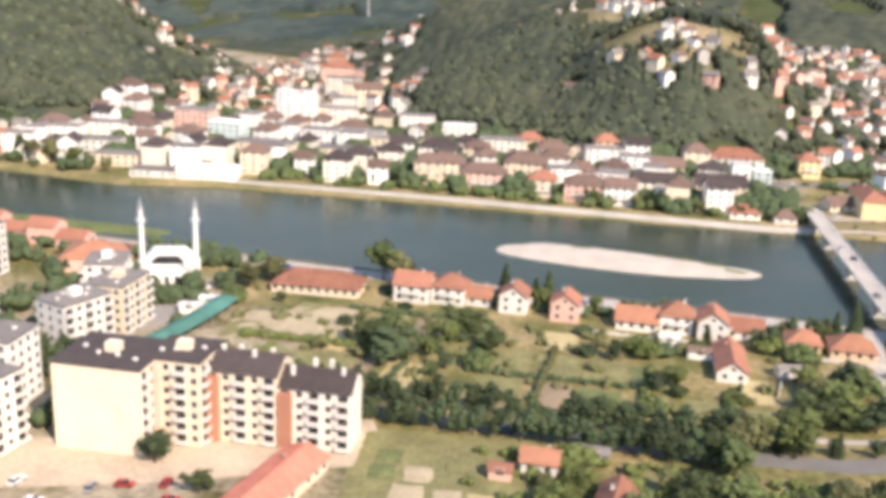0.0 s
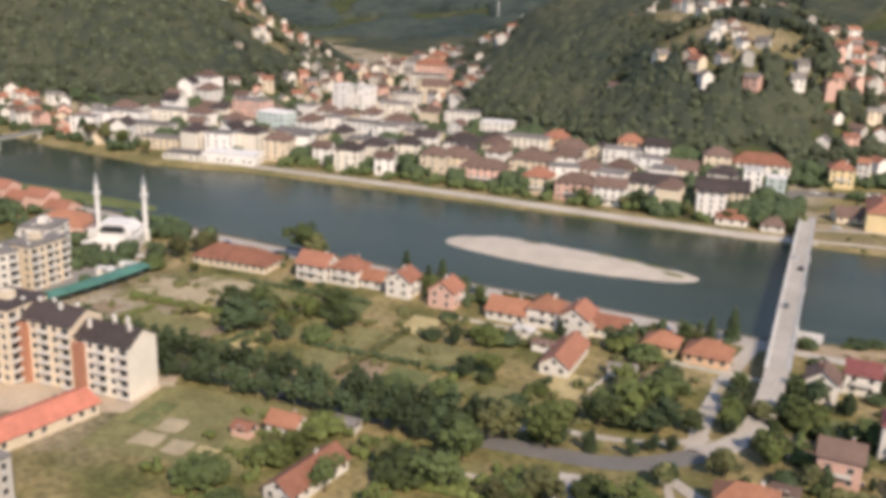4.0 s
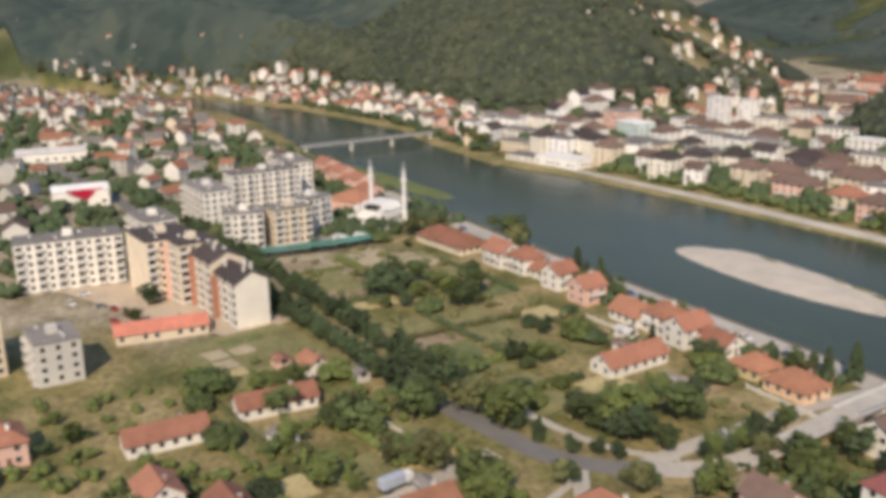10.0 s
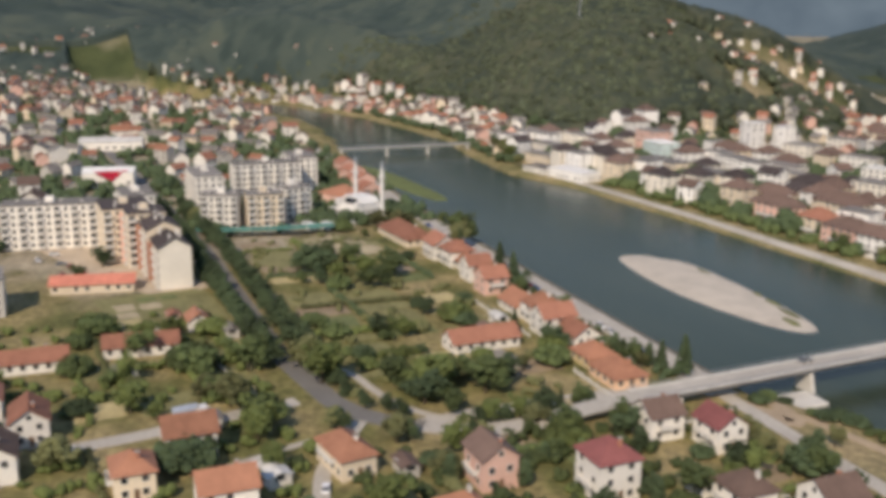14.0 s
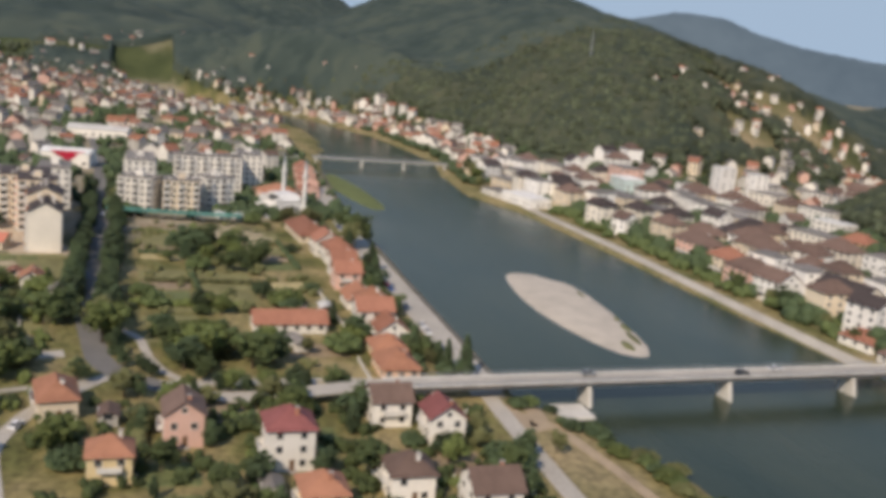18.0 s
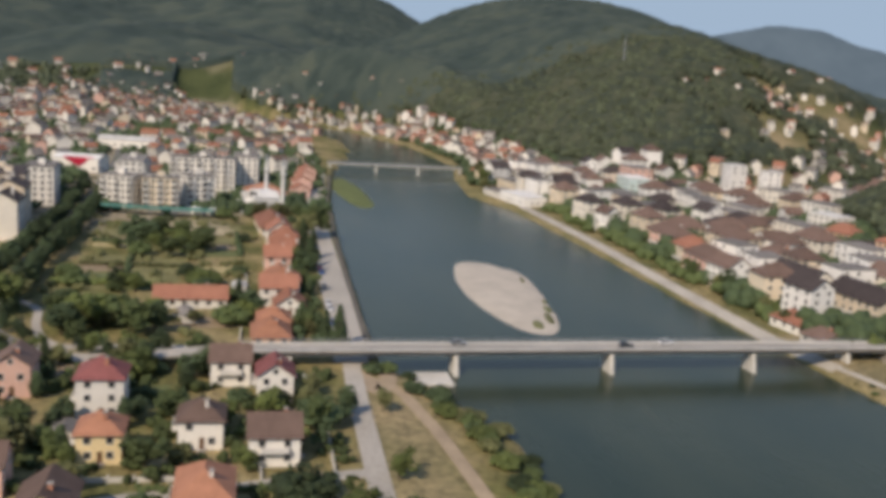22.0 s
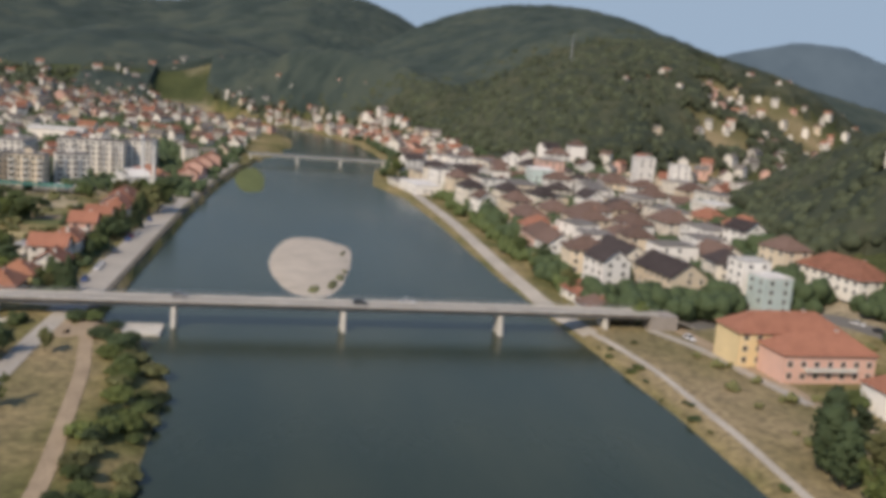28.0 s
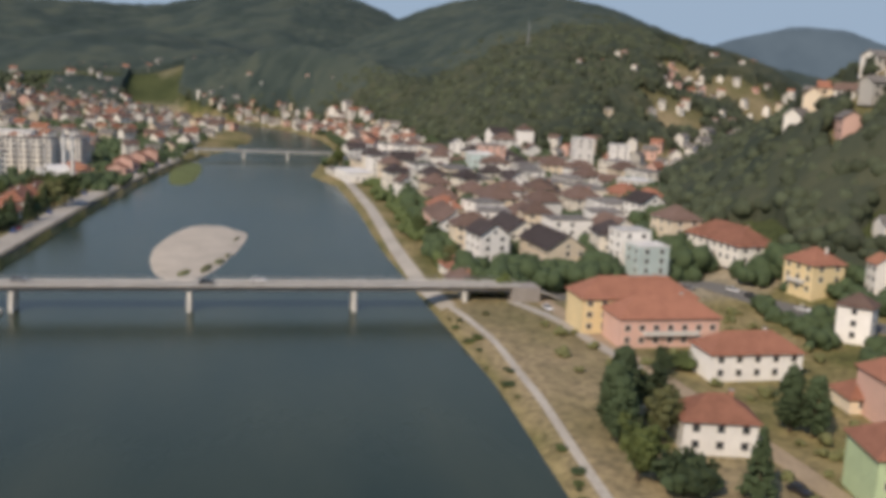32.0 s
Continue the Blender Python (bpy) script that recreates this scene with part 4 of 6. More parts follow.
# ---- occupied ground, so that scattered things keep clear of roads and buildings ----
TAKEN = []
for ob in list(scene.collection.objects):
    if ob.parent is None and ob.type == "EMPTY":
        ws = [c for c in ob.children if c.name.startswith(("wall", "prayer"))]
        if ws:
            dm = ws[0].dimensions
            TAKEN.append((ob.location.x, ob.location.y, max(dm.x, dm.y) / 2))
LINES = [((-420, 196), (20, 213.5), 5.0), ((20, 213.5), (60, 218.5), 4.5), ((60, 218.5), (78, 234), 5), ((78, 234), (89, 286), 7), ((75, 245), (80, 314), 5), ((62, 150), (53, 210), 4),
         ((66, 221), (110, 200), 4), ((110, 200), (150, 212), 4), ((150, 212), (172, 245), 4), ((172, 245), (162, 266), 3.5), ((162, 266), (155, 306), 3.5), ((72, 216), (84, 183), 2), ((78, 243), (60, 231.5), 2.5), ((60, 231.5), (32, 224), 2.5), ((89, 285), (81, 480), 7),
         ((72, 500), (67, 533), 6), ((67, 533), (124, 558), 6), ((124, 558), (300, 640), 6)]


GRID = {}


def take(x, y, r):
    for i in range(int((x - r) // 20), int((x + r) // 20) + 1):
        for j in range(int((y - r) // 20), int((y + r) // 20) + 1):
            GRID.setdefault((i, j), []).append((x, y, r))


for row in TAKEN:
    take(*row)


def free(x, y, r):
    for i in range(int((x - r) // 20), int((x + r) // 20) + 1):
        for j in range(int((y - r) // 20), int((y + r) // 20) + 1):
            for a, b, c in GRID.get((i, j), ()):
                if (x - a) ** 2 + (y - b) ** 2 < (r + c) ** 2:
                    return False
    for (ax, ay), (bx, by), c in LINES:
        dx, dy = bx - ax, by - ay
        t = min(1, max(0, ((x - ax) * dx + (y - ay) * dy) / (dx * dx + dy * dy)))
        if (x - ax - t * dx) ** 2 + (y - ay - t * dy) ** 2 < (r + c) ** 2:
            return False
    return True


# ---- houses of the old town and the slopes ----
rng = random.Random(5)
ARCH = []
for i, (w, d, fl, rf, wl, rc) in enumerate([
        (11, 10, 2, "hip", "white", "brown"), (13, 9, 2, "gable", "cream", "brown"), (10, 9, 3, "gable", "bright", "brown"), (14, 11, 4, "hip", "cream", "brown"),
        (9, 9, 2, "gable", "white", "grey"), (12, 10, 1, "hip", "cream", "terracotta"), (15, 12, 4, "flat", "bright", "grey"), (12, 10, 2, "gable", "cream", "dark"),
        (13, 10, 4, "gable", "bright", "dark"), (10, 10, 2, "hip", "yellow", "terracotta"), (11, 9, 2, "gable", "white", "terracotta"), (17, 11, 2, "gable", "cream", "dark"),
        (16, 11, 4, "hip", "bright", "brown"), (14, 10, 3, "hip", "ivory", "dark"), (14, 11, 4, "hip", "ivory", "dark"),
        (8.5, 7.5, 2, "hip", "white", "brown"), (8, 7, 2, "gable", "bright", "terracotta"), (7.5, 7, 2, "gable", "white", "brown"), (9, 7.5, 2, "gable", "cream", "terracotta"), (8, 7.5, 3, "hip", "bright", "brown")]):
    ARCH.append((w, d, fl, rf, wl, rc))
made = {}


def scatter(zone, count, r, kinds, turn0, jitter, group, tries=40):
    n = 0
    for _ in range(count * tries):
        if n >= count:
            break
        x, y = zone()
        k = rng.choice(kinds)
        w, d, fl, rf, wl, rc = ARCH[k]
        if not free(x, y, r) or (-150 < x < 95 and H(x, y) > 9):
            continue
        take(x, y, r)
        n += 1
        turn = turn0 + rng.uniform(-jitter, jitter) + rng.choice((0, 0, 90))
        if (k, group) not in made:
            made[k, group] = house(x, y, turn, w, d, fl, rf, wl, rc, f"{wl} rendered town house with {rc} roof", sides="se" if abs(turn) < 50 else "sw", balc="", gap=4.0, name="town_house", group=group)
            for c in list(made[k, group].children):
                if c.name.startswith("chimney"):
                    for cap_ob in list(c.children):
                        bpy.data.objects.remove(cap_ob)
                    bpy.data.objects.remove(c)
        else:
            copy_thing(made[k, group], pose(x, y, H(x, y), 0, 0, turn))
    return n


def rect(x0, x1, y0, y1):
    return lambda: (rng.uniform(x0, x1), rng.uniform(y0, y1))


def bankside(x0, x1, a, b):
    def f():
        x = rng.uniform(x0, x1)
        return x, float(far_bank(x)) + rng.uniform(a, b)
    return f


OLD = "old town houses across the river"
scatter(bankside(-110, 42, 24, 115), 34, 7.6, (1, 2, 3, 6, 7, 8, 12, 13, 14, 13), 5, 10, OLD)
scatter(bankside(-330, -110, 22, 150), 52, 7.6, (1, 2, 3, 6, 6, 8, 12, 13, 14, 12), 5, 12, OLD)
scatter(rect(105, 330, 545, 660), 74, 6.0, (15, 16, 17, 18, 19, 16, 17), 10, 40, "houses on the eastern slope")

# ---- far houses, too many to count: one object for each slope ----
STUFF_MATS = [WALLS["white"], WALLS["cream"], WALLS["pink"], WALLS["grey"], ROOFS["terracotta"], ROOFS["brown"], ROOFS["grey"], ROOFS["orange"], GLASS]


SLOPE_LABEL = ["small house with a red tiled roof on a slope", "small house with a brown tiled roof on a slope", "small house with a grey roof on a slope", "small house with an orange tiled roof on a slope"]


def far_houses(name, zone, count, r, label, smin=8, smax=13, clear=True, hmax=3, single=False):
    vs, fs, mi, pts = [], [], [], []
    for _ in range(count * 12):
        if len(pts) >= count:
            break
        x, y = zone()
        if float(near_bank(x)) - 6 < y < float(far_bank(x)) + 6 and x > -980:
            continue
        if clear and not free(x, y, r):
            continue
        if any((x - a) ** 2 + (y - b) ** 2 < (1.7 * r) ** 2 for a, b in pts[-260:]):
            continue
        pts.append((x, y))
        take(x, y, r * 0.8) if clear else None
        w, d = rng.uniform(smin, smax), rng.uniform(smin * 0.8, smax * 0.8)
        h, rh, th = rng.choice((1, 2, 2, hmax)) * 2.9 + 0.4, d * rng.uniform(0.28, 0.4), rng.uniform(0, 2 * math.pi)
        c, s, z = math.cos(th), math.sin(th), H(x, y)
        wm, rm = rng.choice((0, 0, 0, 0, 1, 2, 3)), rng.choice((4, 4, 5, 5, 6, 6, 7))
        e, o = 0.5, len(vs)
        loc = [(-w / 2, -d / 2, -2), (w / 2, -d / 2, -2), (w / 2, d / 2, -2), (-w / 2, d / 2, -2), (-w / 2, -d / 2, h), (w / 2, -d / 2, h), (w / 2, d / 2, h), (-w / 2, d / 2, h),
               (-w / 2, 0, h + rh), (w / 2, 0, h + rh)]
        loc += [(-w / 2 - e, -d / 2 - e, h - 0.2), (w / 2 + e, -d / 2 - e, h - 0.2), (w / 2 + e, 0, h + rh + 0.12), (-w / 2 - e, 0, h + rh + 0.12), (w / 2 + e, d / 2 + e, h - 0.2), (-w / 2 - e, d / 2 + e, h - 0.2)]
        fc = [((0, 1, 5, 4), wm), ((1, 2, 6, 9, 5), wm), ((2, 3, 7, 6), wm), ((3, 0, 4, 8, 7), wm), ((10, 11, 12, 13), rm), ((13, 12, 14, 15), rm)]
        for sy in (-1, 1):
            for fl in range(int(h / 2.8)):
                for k in (-0.28, 0.22):
                    q = len(loc)
                    yy, zz = sy * (d / 2 + 0.05), 1.0 + fl * 2.9
                    loc += [(k * w - 0.6, yy, zz), (k * w + 0.6, yy, zz), (k * w + 0.6, yy, zz + 1.4), (k * w - 0.6, yy, zz + 1.4)]
                    fc.append((tuple(range(q, q + 4))[::sy if sy < 0 else 1] if sy > 0 else (q, q + 1, q + 2, q + 3), 8))
        if single:
            e = tagged(new("house"), SLOPE_LABEL[rm - 4], "house", label)
            e.matrix_basis = pose(x, y, z, 0, 0, math.degrees(th))
            body = [f for f, k in fc if k != rm]
            share("wall", from_lists("wall", loc[:10] + loc[16:], [tuple(i if i < 10 else i - 6 for i in f) for f in body], [STUFF_MATS[wm], GLASS], [int(k == 8) for f, k in fc if k != rm]), e)
            top = loc[10:16] + [(p, q, g - 0.2) for p, q, g in loc[10:16]]
            share("roof", from_lists("roof", top, [(0, 1, 2, 3), (3, 2, 4, 5), (9, 8, 7, 6), (11, 10, 8, 9), (0, 6, 7, 1), (5, 4, 10, 11), (1, 7, 8, 2), (2, 8, 10, 4), (0, 3, 9, 6), (3, 5, 11, 9)], [STUFF_MATS[rm]]), e)
            continue
        vs += [(x + a * c - b * s, y + a * s + b * c, z + g) for a, b, g in loc]
        for f, m in fc:
            fs.append(tuple(o + i for i in f))
            mi.append(m)
    if not single:
        tagged(new(name, from_lists(name, vs, fs, STUFF_MATS, mi)), label, "houses", kind="stuff")
    return len(pts)


far_houses("houses_east_slope", rect(75, 620, 600, 1020), 620, 5.6, "dense white and red-roofed houses on a slope", 6, 9)
far_houses("houses_side_valley", rect(-320, -150, 575, 700), 60, 8, "houses climbing a side valley", 6.5, 9.5, single=True)
far_houses("houses_valley_head", rect(-345, -205, 690, 1000), 80, 7, "houses filling the head of a side valley", 7, 10)
far_houses("houses_hilltop_edge", lambda: (rng.gauss(14, 30), rng.gauss(612, 9)), 16, 6, "orange-roofed houses along a hilltop edge", 6.5, 9, hmax=1, single=True)
far_houses("houses_hilltop", lambda: (rng.gauss(0, 62), rng.gauss(752, 20)), 30, 7, "scattered houses on a hilltop clearing", 5.5, 8, hmax=1, single=True)
far_houses("houses_hill_flank", lambda: (75 + abs(rng.gauss(18, 22)), rng.gauss(680, 40)), 40, 6.5, "houses climbing the flank of a wooded hill", 6, 8.5, single=True)
far_houses("houses_ridge", lambda: (rng.gauss(-428, 46), rng.gauss(728, 40)), 50, 5.5, "cluster of white houses on a ridge", 4.2, 6.4, hmax=2)
far_houses("houses_ridge_end", lambda: (rng.gauss(-440, 60), rng.gauss(820, 38)), 30, 8, "white houses along a ridge road", 4.2, 6.4, hmax=2)
far_houses("houses_upstream_bank", bankside(-690, -300, 14, 62), 190, 6, "houses crowded along the upstream bank", 7, 11)
far_houses("houses_upstream_town", rect(-700, -250, 40, 335), 165, 8, "mixed low town houses upstream", 7, 13)


def at_height(x0, x1, y0, y1, z0, z1):
    def f():
        for _ in range(60):
            x, y = rng.uniform(x0, x1), rng.uniform(y0, y1)
            if z0 < H(x, y) < z1:
                break
        return x, y
    return f


far_houses("houses_upstream_slope", at_height(-1020, -600, 40, 430, 1, 24), 330, 6, "dense houses at the foot of the upstream slope", 5, 8, clear=False)
far_houses("houses_upstream_village", at_height(-1130, -720, 130, 470, 28, 74), 48, 7, "white houses spread over an upstream plateau", 4.5, 6.5, clear=False, hmax=2)
far_houses("houses_far_hill", at_height(-1500, -900, -120, 240, 10, 60), 45, 10, "scattered houses on far hills", 7, 11, clear=False, hmax=2)
far_houses("houses_left_plain", rect(-700, -120, -60, 170), 150, 9, "low houses beyond the flats", 9, 16)

# ---- trees ----


def clump(verts, faces, c, r, seed, flat=0.8):
    """A small uneven leaf mass round c."""
    o = len(verts)
    t = (1 + 5 ** 0.5) / 2
    base = [(-1, t, 0), (1, t, 0), (-1, -t, 0), (1, -t, 0), (0, -1, t), (0, 1, t), (0, -1, -t), (0, 1, -t), (t, 0, -1), (t, 0, 1), (-t, 0, -1), (-t, 0, 1)]
    for b in base:
        v = Vector(b).normalized()
        k = r * (0.75 + 0.6 * trng.random())
        verts.append((c[0] + v.x * k, c[1] + v.y * k, c[2] + v.z * k * flat))
    for f in ((0, 11, 5), (0, 5, 1), (0, 1, 7), (0, 7, 10), (0, 10, 11), (1, 5, 9), (5, 11, 4), (11, 10, 2), (10, 7, 6), (7, 1, 8), (3, 9, 4), (3, 4, 2), (3, 2, 6), (3, 6, 8), (3, 8, 9), (4, 9, 5), (2, 4, 11), (6, 2, 10), (8, 6, 7), (9, 8, 1)):
        faces.append(tuple(o + i for i in f))


def leaf_quad(verts, faces, c, s):
    o = len(verts)
    u = Vector((trng.gauss(0, 1), trng.gauss(0, 1), trng.gauss(0, 0.7))).normalized()
    w = u.cross(Vector((trng.gauss(0, 1), trng.gauss(0, 1), trng.gauss(0, 1)))).normalized()
    for a, b in ((-1, -0.4), (1, -0.6), (0.7, 0.8), (-0.6, 0.7)):
        verts.append(tuple(Vector(c) + u * a * s + w * b * s))
    faces.append((o, o + 1, o + 2, o + 3))


trng = random.Random(11)


def tree_meshes(kind, leaf, seed):
    """Trunk and crown for a tree one unit high."""
    trng.seed(seed)
    bm = bmesh.new()
    lathe(bm, [(0.035, -0.05), (0.026, 0.12), (0.02, 0.35), (0.008, 0.7)], n=6)
    for i in range(4):
        a = trng.uniform(0, 6.28)
        p, q = Vector((0, 0, 0.25 + 0.08 * i)), Vector((math.cos(a) * 0.22, math.sin(a) * 0.22, 0.5 + 0.07 * i))
        bmesh.ops.create_cone(bm, cap_ends=False, segments=5, radius1=0.012, radius2=0.004, depth=(q - p).length,
                              matrix=Matrix.Translation((p + q) / 2) @ (q - p).to_track_quat("Z", "Y").to_matrix().to_4x4())
    me_t = bpy.data.meshes.new("trunk")
    bm.to_mesh(me_t)
    bm.free()
    me_t.materials.append(BARK)
    vs, fs = [], []
    if kind == "round":
        lobes = [(Vector((trng.gauss(0, 0.17), trng.gauss(0, 0.17), trng.uniform(0.38, 0.82))), trng.uniform(0.13, 0.22)) for _ in range(9)]
        lobes.append((Vector((0, 0, 0.6)), 0.26))
        for c, r in lobes:
            for _ in range(11):
                v = Vector((trng.gauss(0, 1), trng.gauss(0, 1), trng.gauss(0, 1))).normalized()
                clump(vs, fs, c + v * r * trng.uniform(0.5, 1.0), r * trng.uniform(0.28, 0.5), seed)
            for _ in range(40):
                v = Vector((trng.gauss(0, 1), trng.gauss(0, 1), trng.gauss(0, 1))).normalized()
                leaf_quad(vs, fs, c + v * r * trng.uniform(1.0, 1.35), 0.028)
    elif kind == "tall":
        for _ in range(80):
            z = trng.uniform(0.14, 0.97)
            r = 0.17 * math.sin(math.pi * min(1, max(0.05, (z - 0.05) / 0.98)) ** 0.8) + 0.02
            a = trng.uniform(0, 6.28)
            clump(vs, fs, (math.cos(a) * r * 0.7, math.sin(a) * r * 0.7, z), trng.uniform(0.05, 0.085), seed, 1.1)
        for _ in range(220):
            z = trng.uniform(0.14, 0.97)
            r = 0.2 * math.sin(math.pi * min(1, max(0.05, (z - 0.05) / 0.98)) ** 0.8) + 0.03
            a = trng.uniform(0, 6.28)
            leaf_quad(vs, fs, (math.cos(a) * r, math.sin(a) * r, z), 0.028)
    elif kind == "conifer":
        for _ in range(120):
            z = trng.uniform(0.08, 0.97)
            r = 0.24 * (1 - z) + 0.01
            a = trng.uniform(0, 6.28)
            clump(vs, fs, (math.cos(a) * r * 0.75, math.sin(a) * r * 0.75, z), 0.03 + 0.055 * (1 - z), seed, 0.6)
        for _ in range(200):
            z = trng.uniform(0.08, 0.97)
            r = 0.27 * (1 - z) + 0.02
            a = trng.uniform(0, 6.28)
            leaf_quad(vs, fs, (math.cos(a) * r, math.sin(a) * r, z), 0.025)
    else:
        for _ in range(60):
            a, r = trng.uniform(0, 6.28), 0.55 * trng.random() ** 0.5
            clump(vs, fs, (math.cos(a) * r, math.sin(a) * r, 0.25 + 0.45 * (1 - r) * trng.random()), trng.uniform(0.12, 0.22), seed)
        for _ in range(200):
            a, r = trng.uniform(0, 6.28), 0.65 * trng.random() ** 0.5
            leaf_quad(vs, fs, (math.cos(a) * r, math.sin(a) * r, 0.3 + 0.55 * (1 - r) * trng.random() + 0.1), 0.06)
    return me_t, from_lists("crown", vs, fs, [leaf])


TREES = {}
for kind, n in (("round", 8), ("tall", 3), ("conifer", 2), ("bush", 6)):
    TREES[kind] = [tree_meshes(kind, LEAF[(1 if kind in ("conifer", "tall") else i % 4)], 100 + i * 7 + len(kind)) for i in range(n)]
TLABEL = {"round": "broad leafy green tree with a dense crown", "tall": "tall narrow dark green tree", "conifer": "dark pointed conifer tree", "bush": "low dense green bush"}
TREE_AT = []


def tree(x, y, h, kind="round", wide=1.0, group="", v=None):
    me_t, me_c = TREES[kind][rng.randrange(len(TREES[kind])) if v is None else v]
    e = tagged(new("bush" if kind == "bush" else "tree"), TLABEL[kind], "bush" if kind == "bush" else "tree", group)
    e.matrix_basis = pose(x, y, H(x, y), 0, 0, rng.uniform(0, 360)) @ Matrix.Diagonal((h * wide, h * wide, h, 1))
    if kind != "bush":
        share("trunk", me_t, e)
    share("crown", me_c, e)
    TREE_AT.append((x, y))


# large trees that stand out in the gardens
for x, y, h, w in [(58, 246, 11, 1.5), (52, 236, 9, 1.4), (65, 256, 10, 1.3), (-46, 270, 9, 1.5), (72, 196, 10, 1.3), (50, 194, 10, 1.25), (30, 189, 9, 1.2), (46, 171, 8, 1.2), (66, 239, 9, 1.6), (56, 248, 8, 1.6), (-36, 259, 8, 1.5), (29, 203, 10, 1.1), (8, 177, 8, 1.0), (91, 243, 6, 1.1), (84, 225, 8, 1.2),
                   (73, 214, 7, 1), (82, 249, 6, 1.2), (82, 257, 6, 1.2), (81, 265, 6, 1.1), (81, 274, 6, 1.1), (97, 262, 8, 1.1), (43, 288, 8, 1.2), (60, 303, 7, 1.2), (145, 243, 9, 1.2), (176, 305, 8, 1.2),
                   (114, 212, 9, 1.2), (114, 257, 8, 1), (124, 308, 7, 1), (-97, 174, 8, 1.3), (-84, 314, 14, 1.1), (-78, 311, 13, 1.1), (-61, 246, 10, 1.6), (-70, 252, 9, 1.4), (-49, 262, 9, 1.3),
                   (44, 219, 12, 1.2), (62, 262, 9, 1.3), (33, 219, 11, 1.2), (-158, 218, 9, 1.2), (-82, 165, 5, 1.3), (-120, 300, 10, 1.3), (-126, 292, 9, 1.3), (88, 258, 7, 1.2), (100, 275, 7, 1.2), (-68, 261, 9, 1.3)]:
    tree(x, y, h, "round", w)
for x, y, h in [(73, 311, 12), (67, 308, 9), (-25, 309, 12), (-40, 311, 12), (-29, 306, 10), (40, 222, 7), (45, 223, 7), (54, 222, 7), (84, 267, 7), (92, 240, 8), (26, 284, 8), (-72, 309, 10)]:
    tree(x, y, h, "conifer", 1.0)
for x, y, h in [(41.4, 220.4, 5), (47, 221.5, 5), (53, 222.5, 5), (63, 224.5, 5), (67, 228.5, 5), (73, 214.5, 6), (71, 231, 5), (83.5, 228, 5.5), (82, 246.5, 5), (83, 252.5, 5), (83.5, 258.5, 5), (80, 277, 5)]:
    tree(x, y, h, "round", 1.0, "dark clipped trees by the bridge road", 1 if h == 5 else 5)
for x, y, h, w in [(93, 235, 8, 1.2), (103, 229, 7, 1.2), (25, 208.5, 10, 1.1), (95, 277, 7, 1.1), (93.5, 262, 7, 1.1), (146, 245, 6, 1.1), (136, 243, 8, 1.2), (149.5, 254.5, 5, 1.1), (128.5, 283.5, 6, 1.1), (157, 315, 6, 1.0), (176, 315, 6, 1.3),
                   (152, 287, 5, 1.1), (122, 316.5, 6, 0.9), (72.5, 243.5, 6, 1.4), (50, 245, 6, 1.5), (54, 255, 7, 1.5)]:
    tree(x, y, h, "round", w)
# avenue along the boulevard
for k in range(42):
    x = -186 + k * 5.2 + rng.uniform(-0.9, 0.9)
    yb = float(np.interp(x, [-202, -101, 20, 43], [210, 214, 213.5, 216.5]))
    for side, chance in ((1, 0.95), (-1, 0.88)):
        if rng.random() < chance:
            tree(x + side, yb + side * rng.uniform(4.6, 6.0), rng.uniform(6.8, 9.0), "round", rng.uniform(0.82, 1.02), "trees along the boulevard", rng.choice((1, 5)))


def grove(zone, count, kinds, hmin, hmax, r, group):
    n = 0
    for _ in range(count * 25):
        if n >= count:
            break
        x, y = zone()
        if not free(x, y, r) or any((x - a) ** 2 + (y - b) ** 2 < r * r * 2 for a, b in TREE_AT[-120:]):
            continue
        tree(x, y, rng.uniform(hmin, hmax), rng.choice(kinds), rng.uniform(0.9, 1.35), group)
        n += 1


grove(rect(-125, 74, 226, 288), 34, ("round", "round", "bush", "bush"), 3.5, 7.5, 2.0, "trees in the gardens")
grove(rect(88, 225, 205, 306), 84, ("round", "round", "bush", "tall"), 3.5, 8, 1.8, "trees between the houses")
grove(rect(-20, 120, 105, 206), 52, ("round", "round", "bush"), 3.5, 9, 2.0, "trees in the southern gardens")
grove(rect(-75, 72, 302, 307.5), 22, ("round", "round", "tall"), 4, 7.5, 1.2, "trees behind the quay")
for x, y, h, k in [(178, 470, 14, "tall"), (183, 467, 13, "tall"), (190, 466, 12, "tall"), (204, 464, 10, "round"), (208, 470, 8, "bush"), (184, 500, 12, "tall"), (187, 503, 11, "tall"), (-130, 462, 9, "round"), (-120, 465, 10, "round"), (-145, 463, 8, "round"), (-20, 457, 8, "round"), (30, 461, 7, "round"), (6, 460, 10, "round"), (212, 480, 12, "conifer"), (150, 489, 6, "round"), (147, 495, 5, "bush"),
                   (1, 459, 8, "round"), (10, 458, 9, "round"), (48, 458, 7, "round"), (76, 462, 7, "bush"), (80, 468, 7, "round"), (158, 552, 12, "conifer"), (100, 460, 1.5, "bush"), (188, 474, 11, "round"), (176, 476, 10, "round"),
                   (-300, 441, 14, "round"), (-310, 440, 13, "round"), (-285, 437, 11, "round"), (-318, 442, 13, "tall"), (-262, 432, 9, "round")]:
    tree(x, y, h, k, 1.15 if k == "tall" else 1.0)
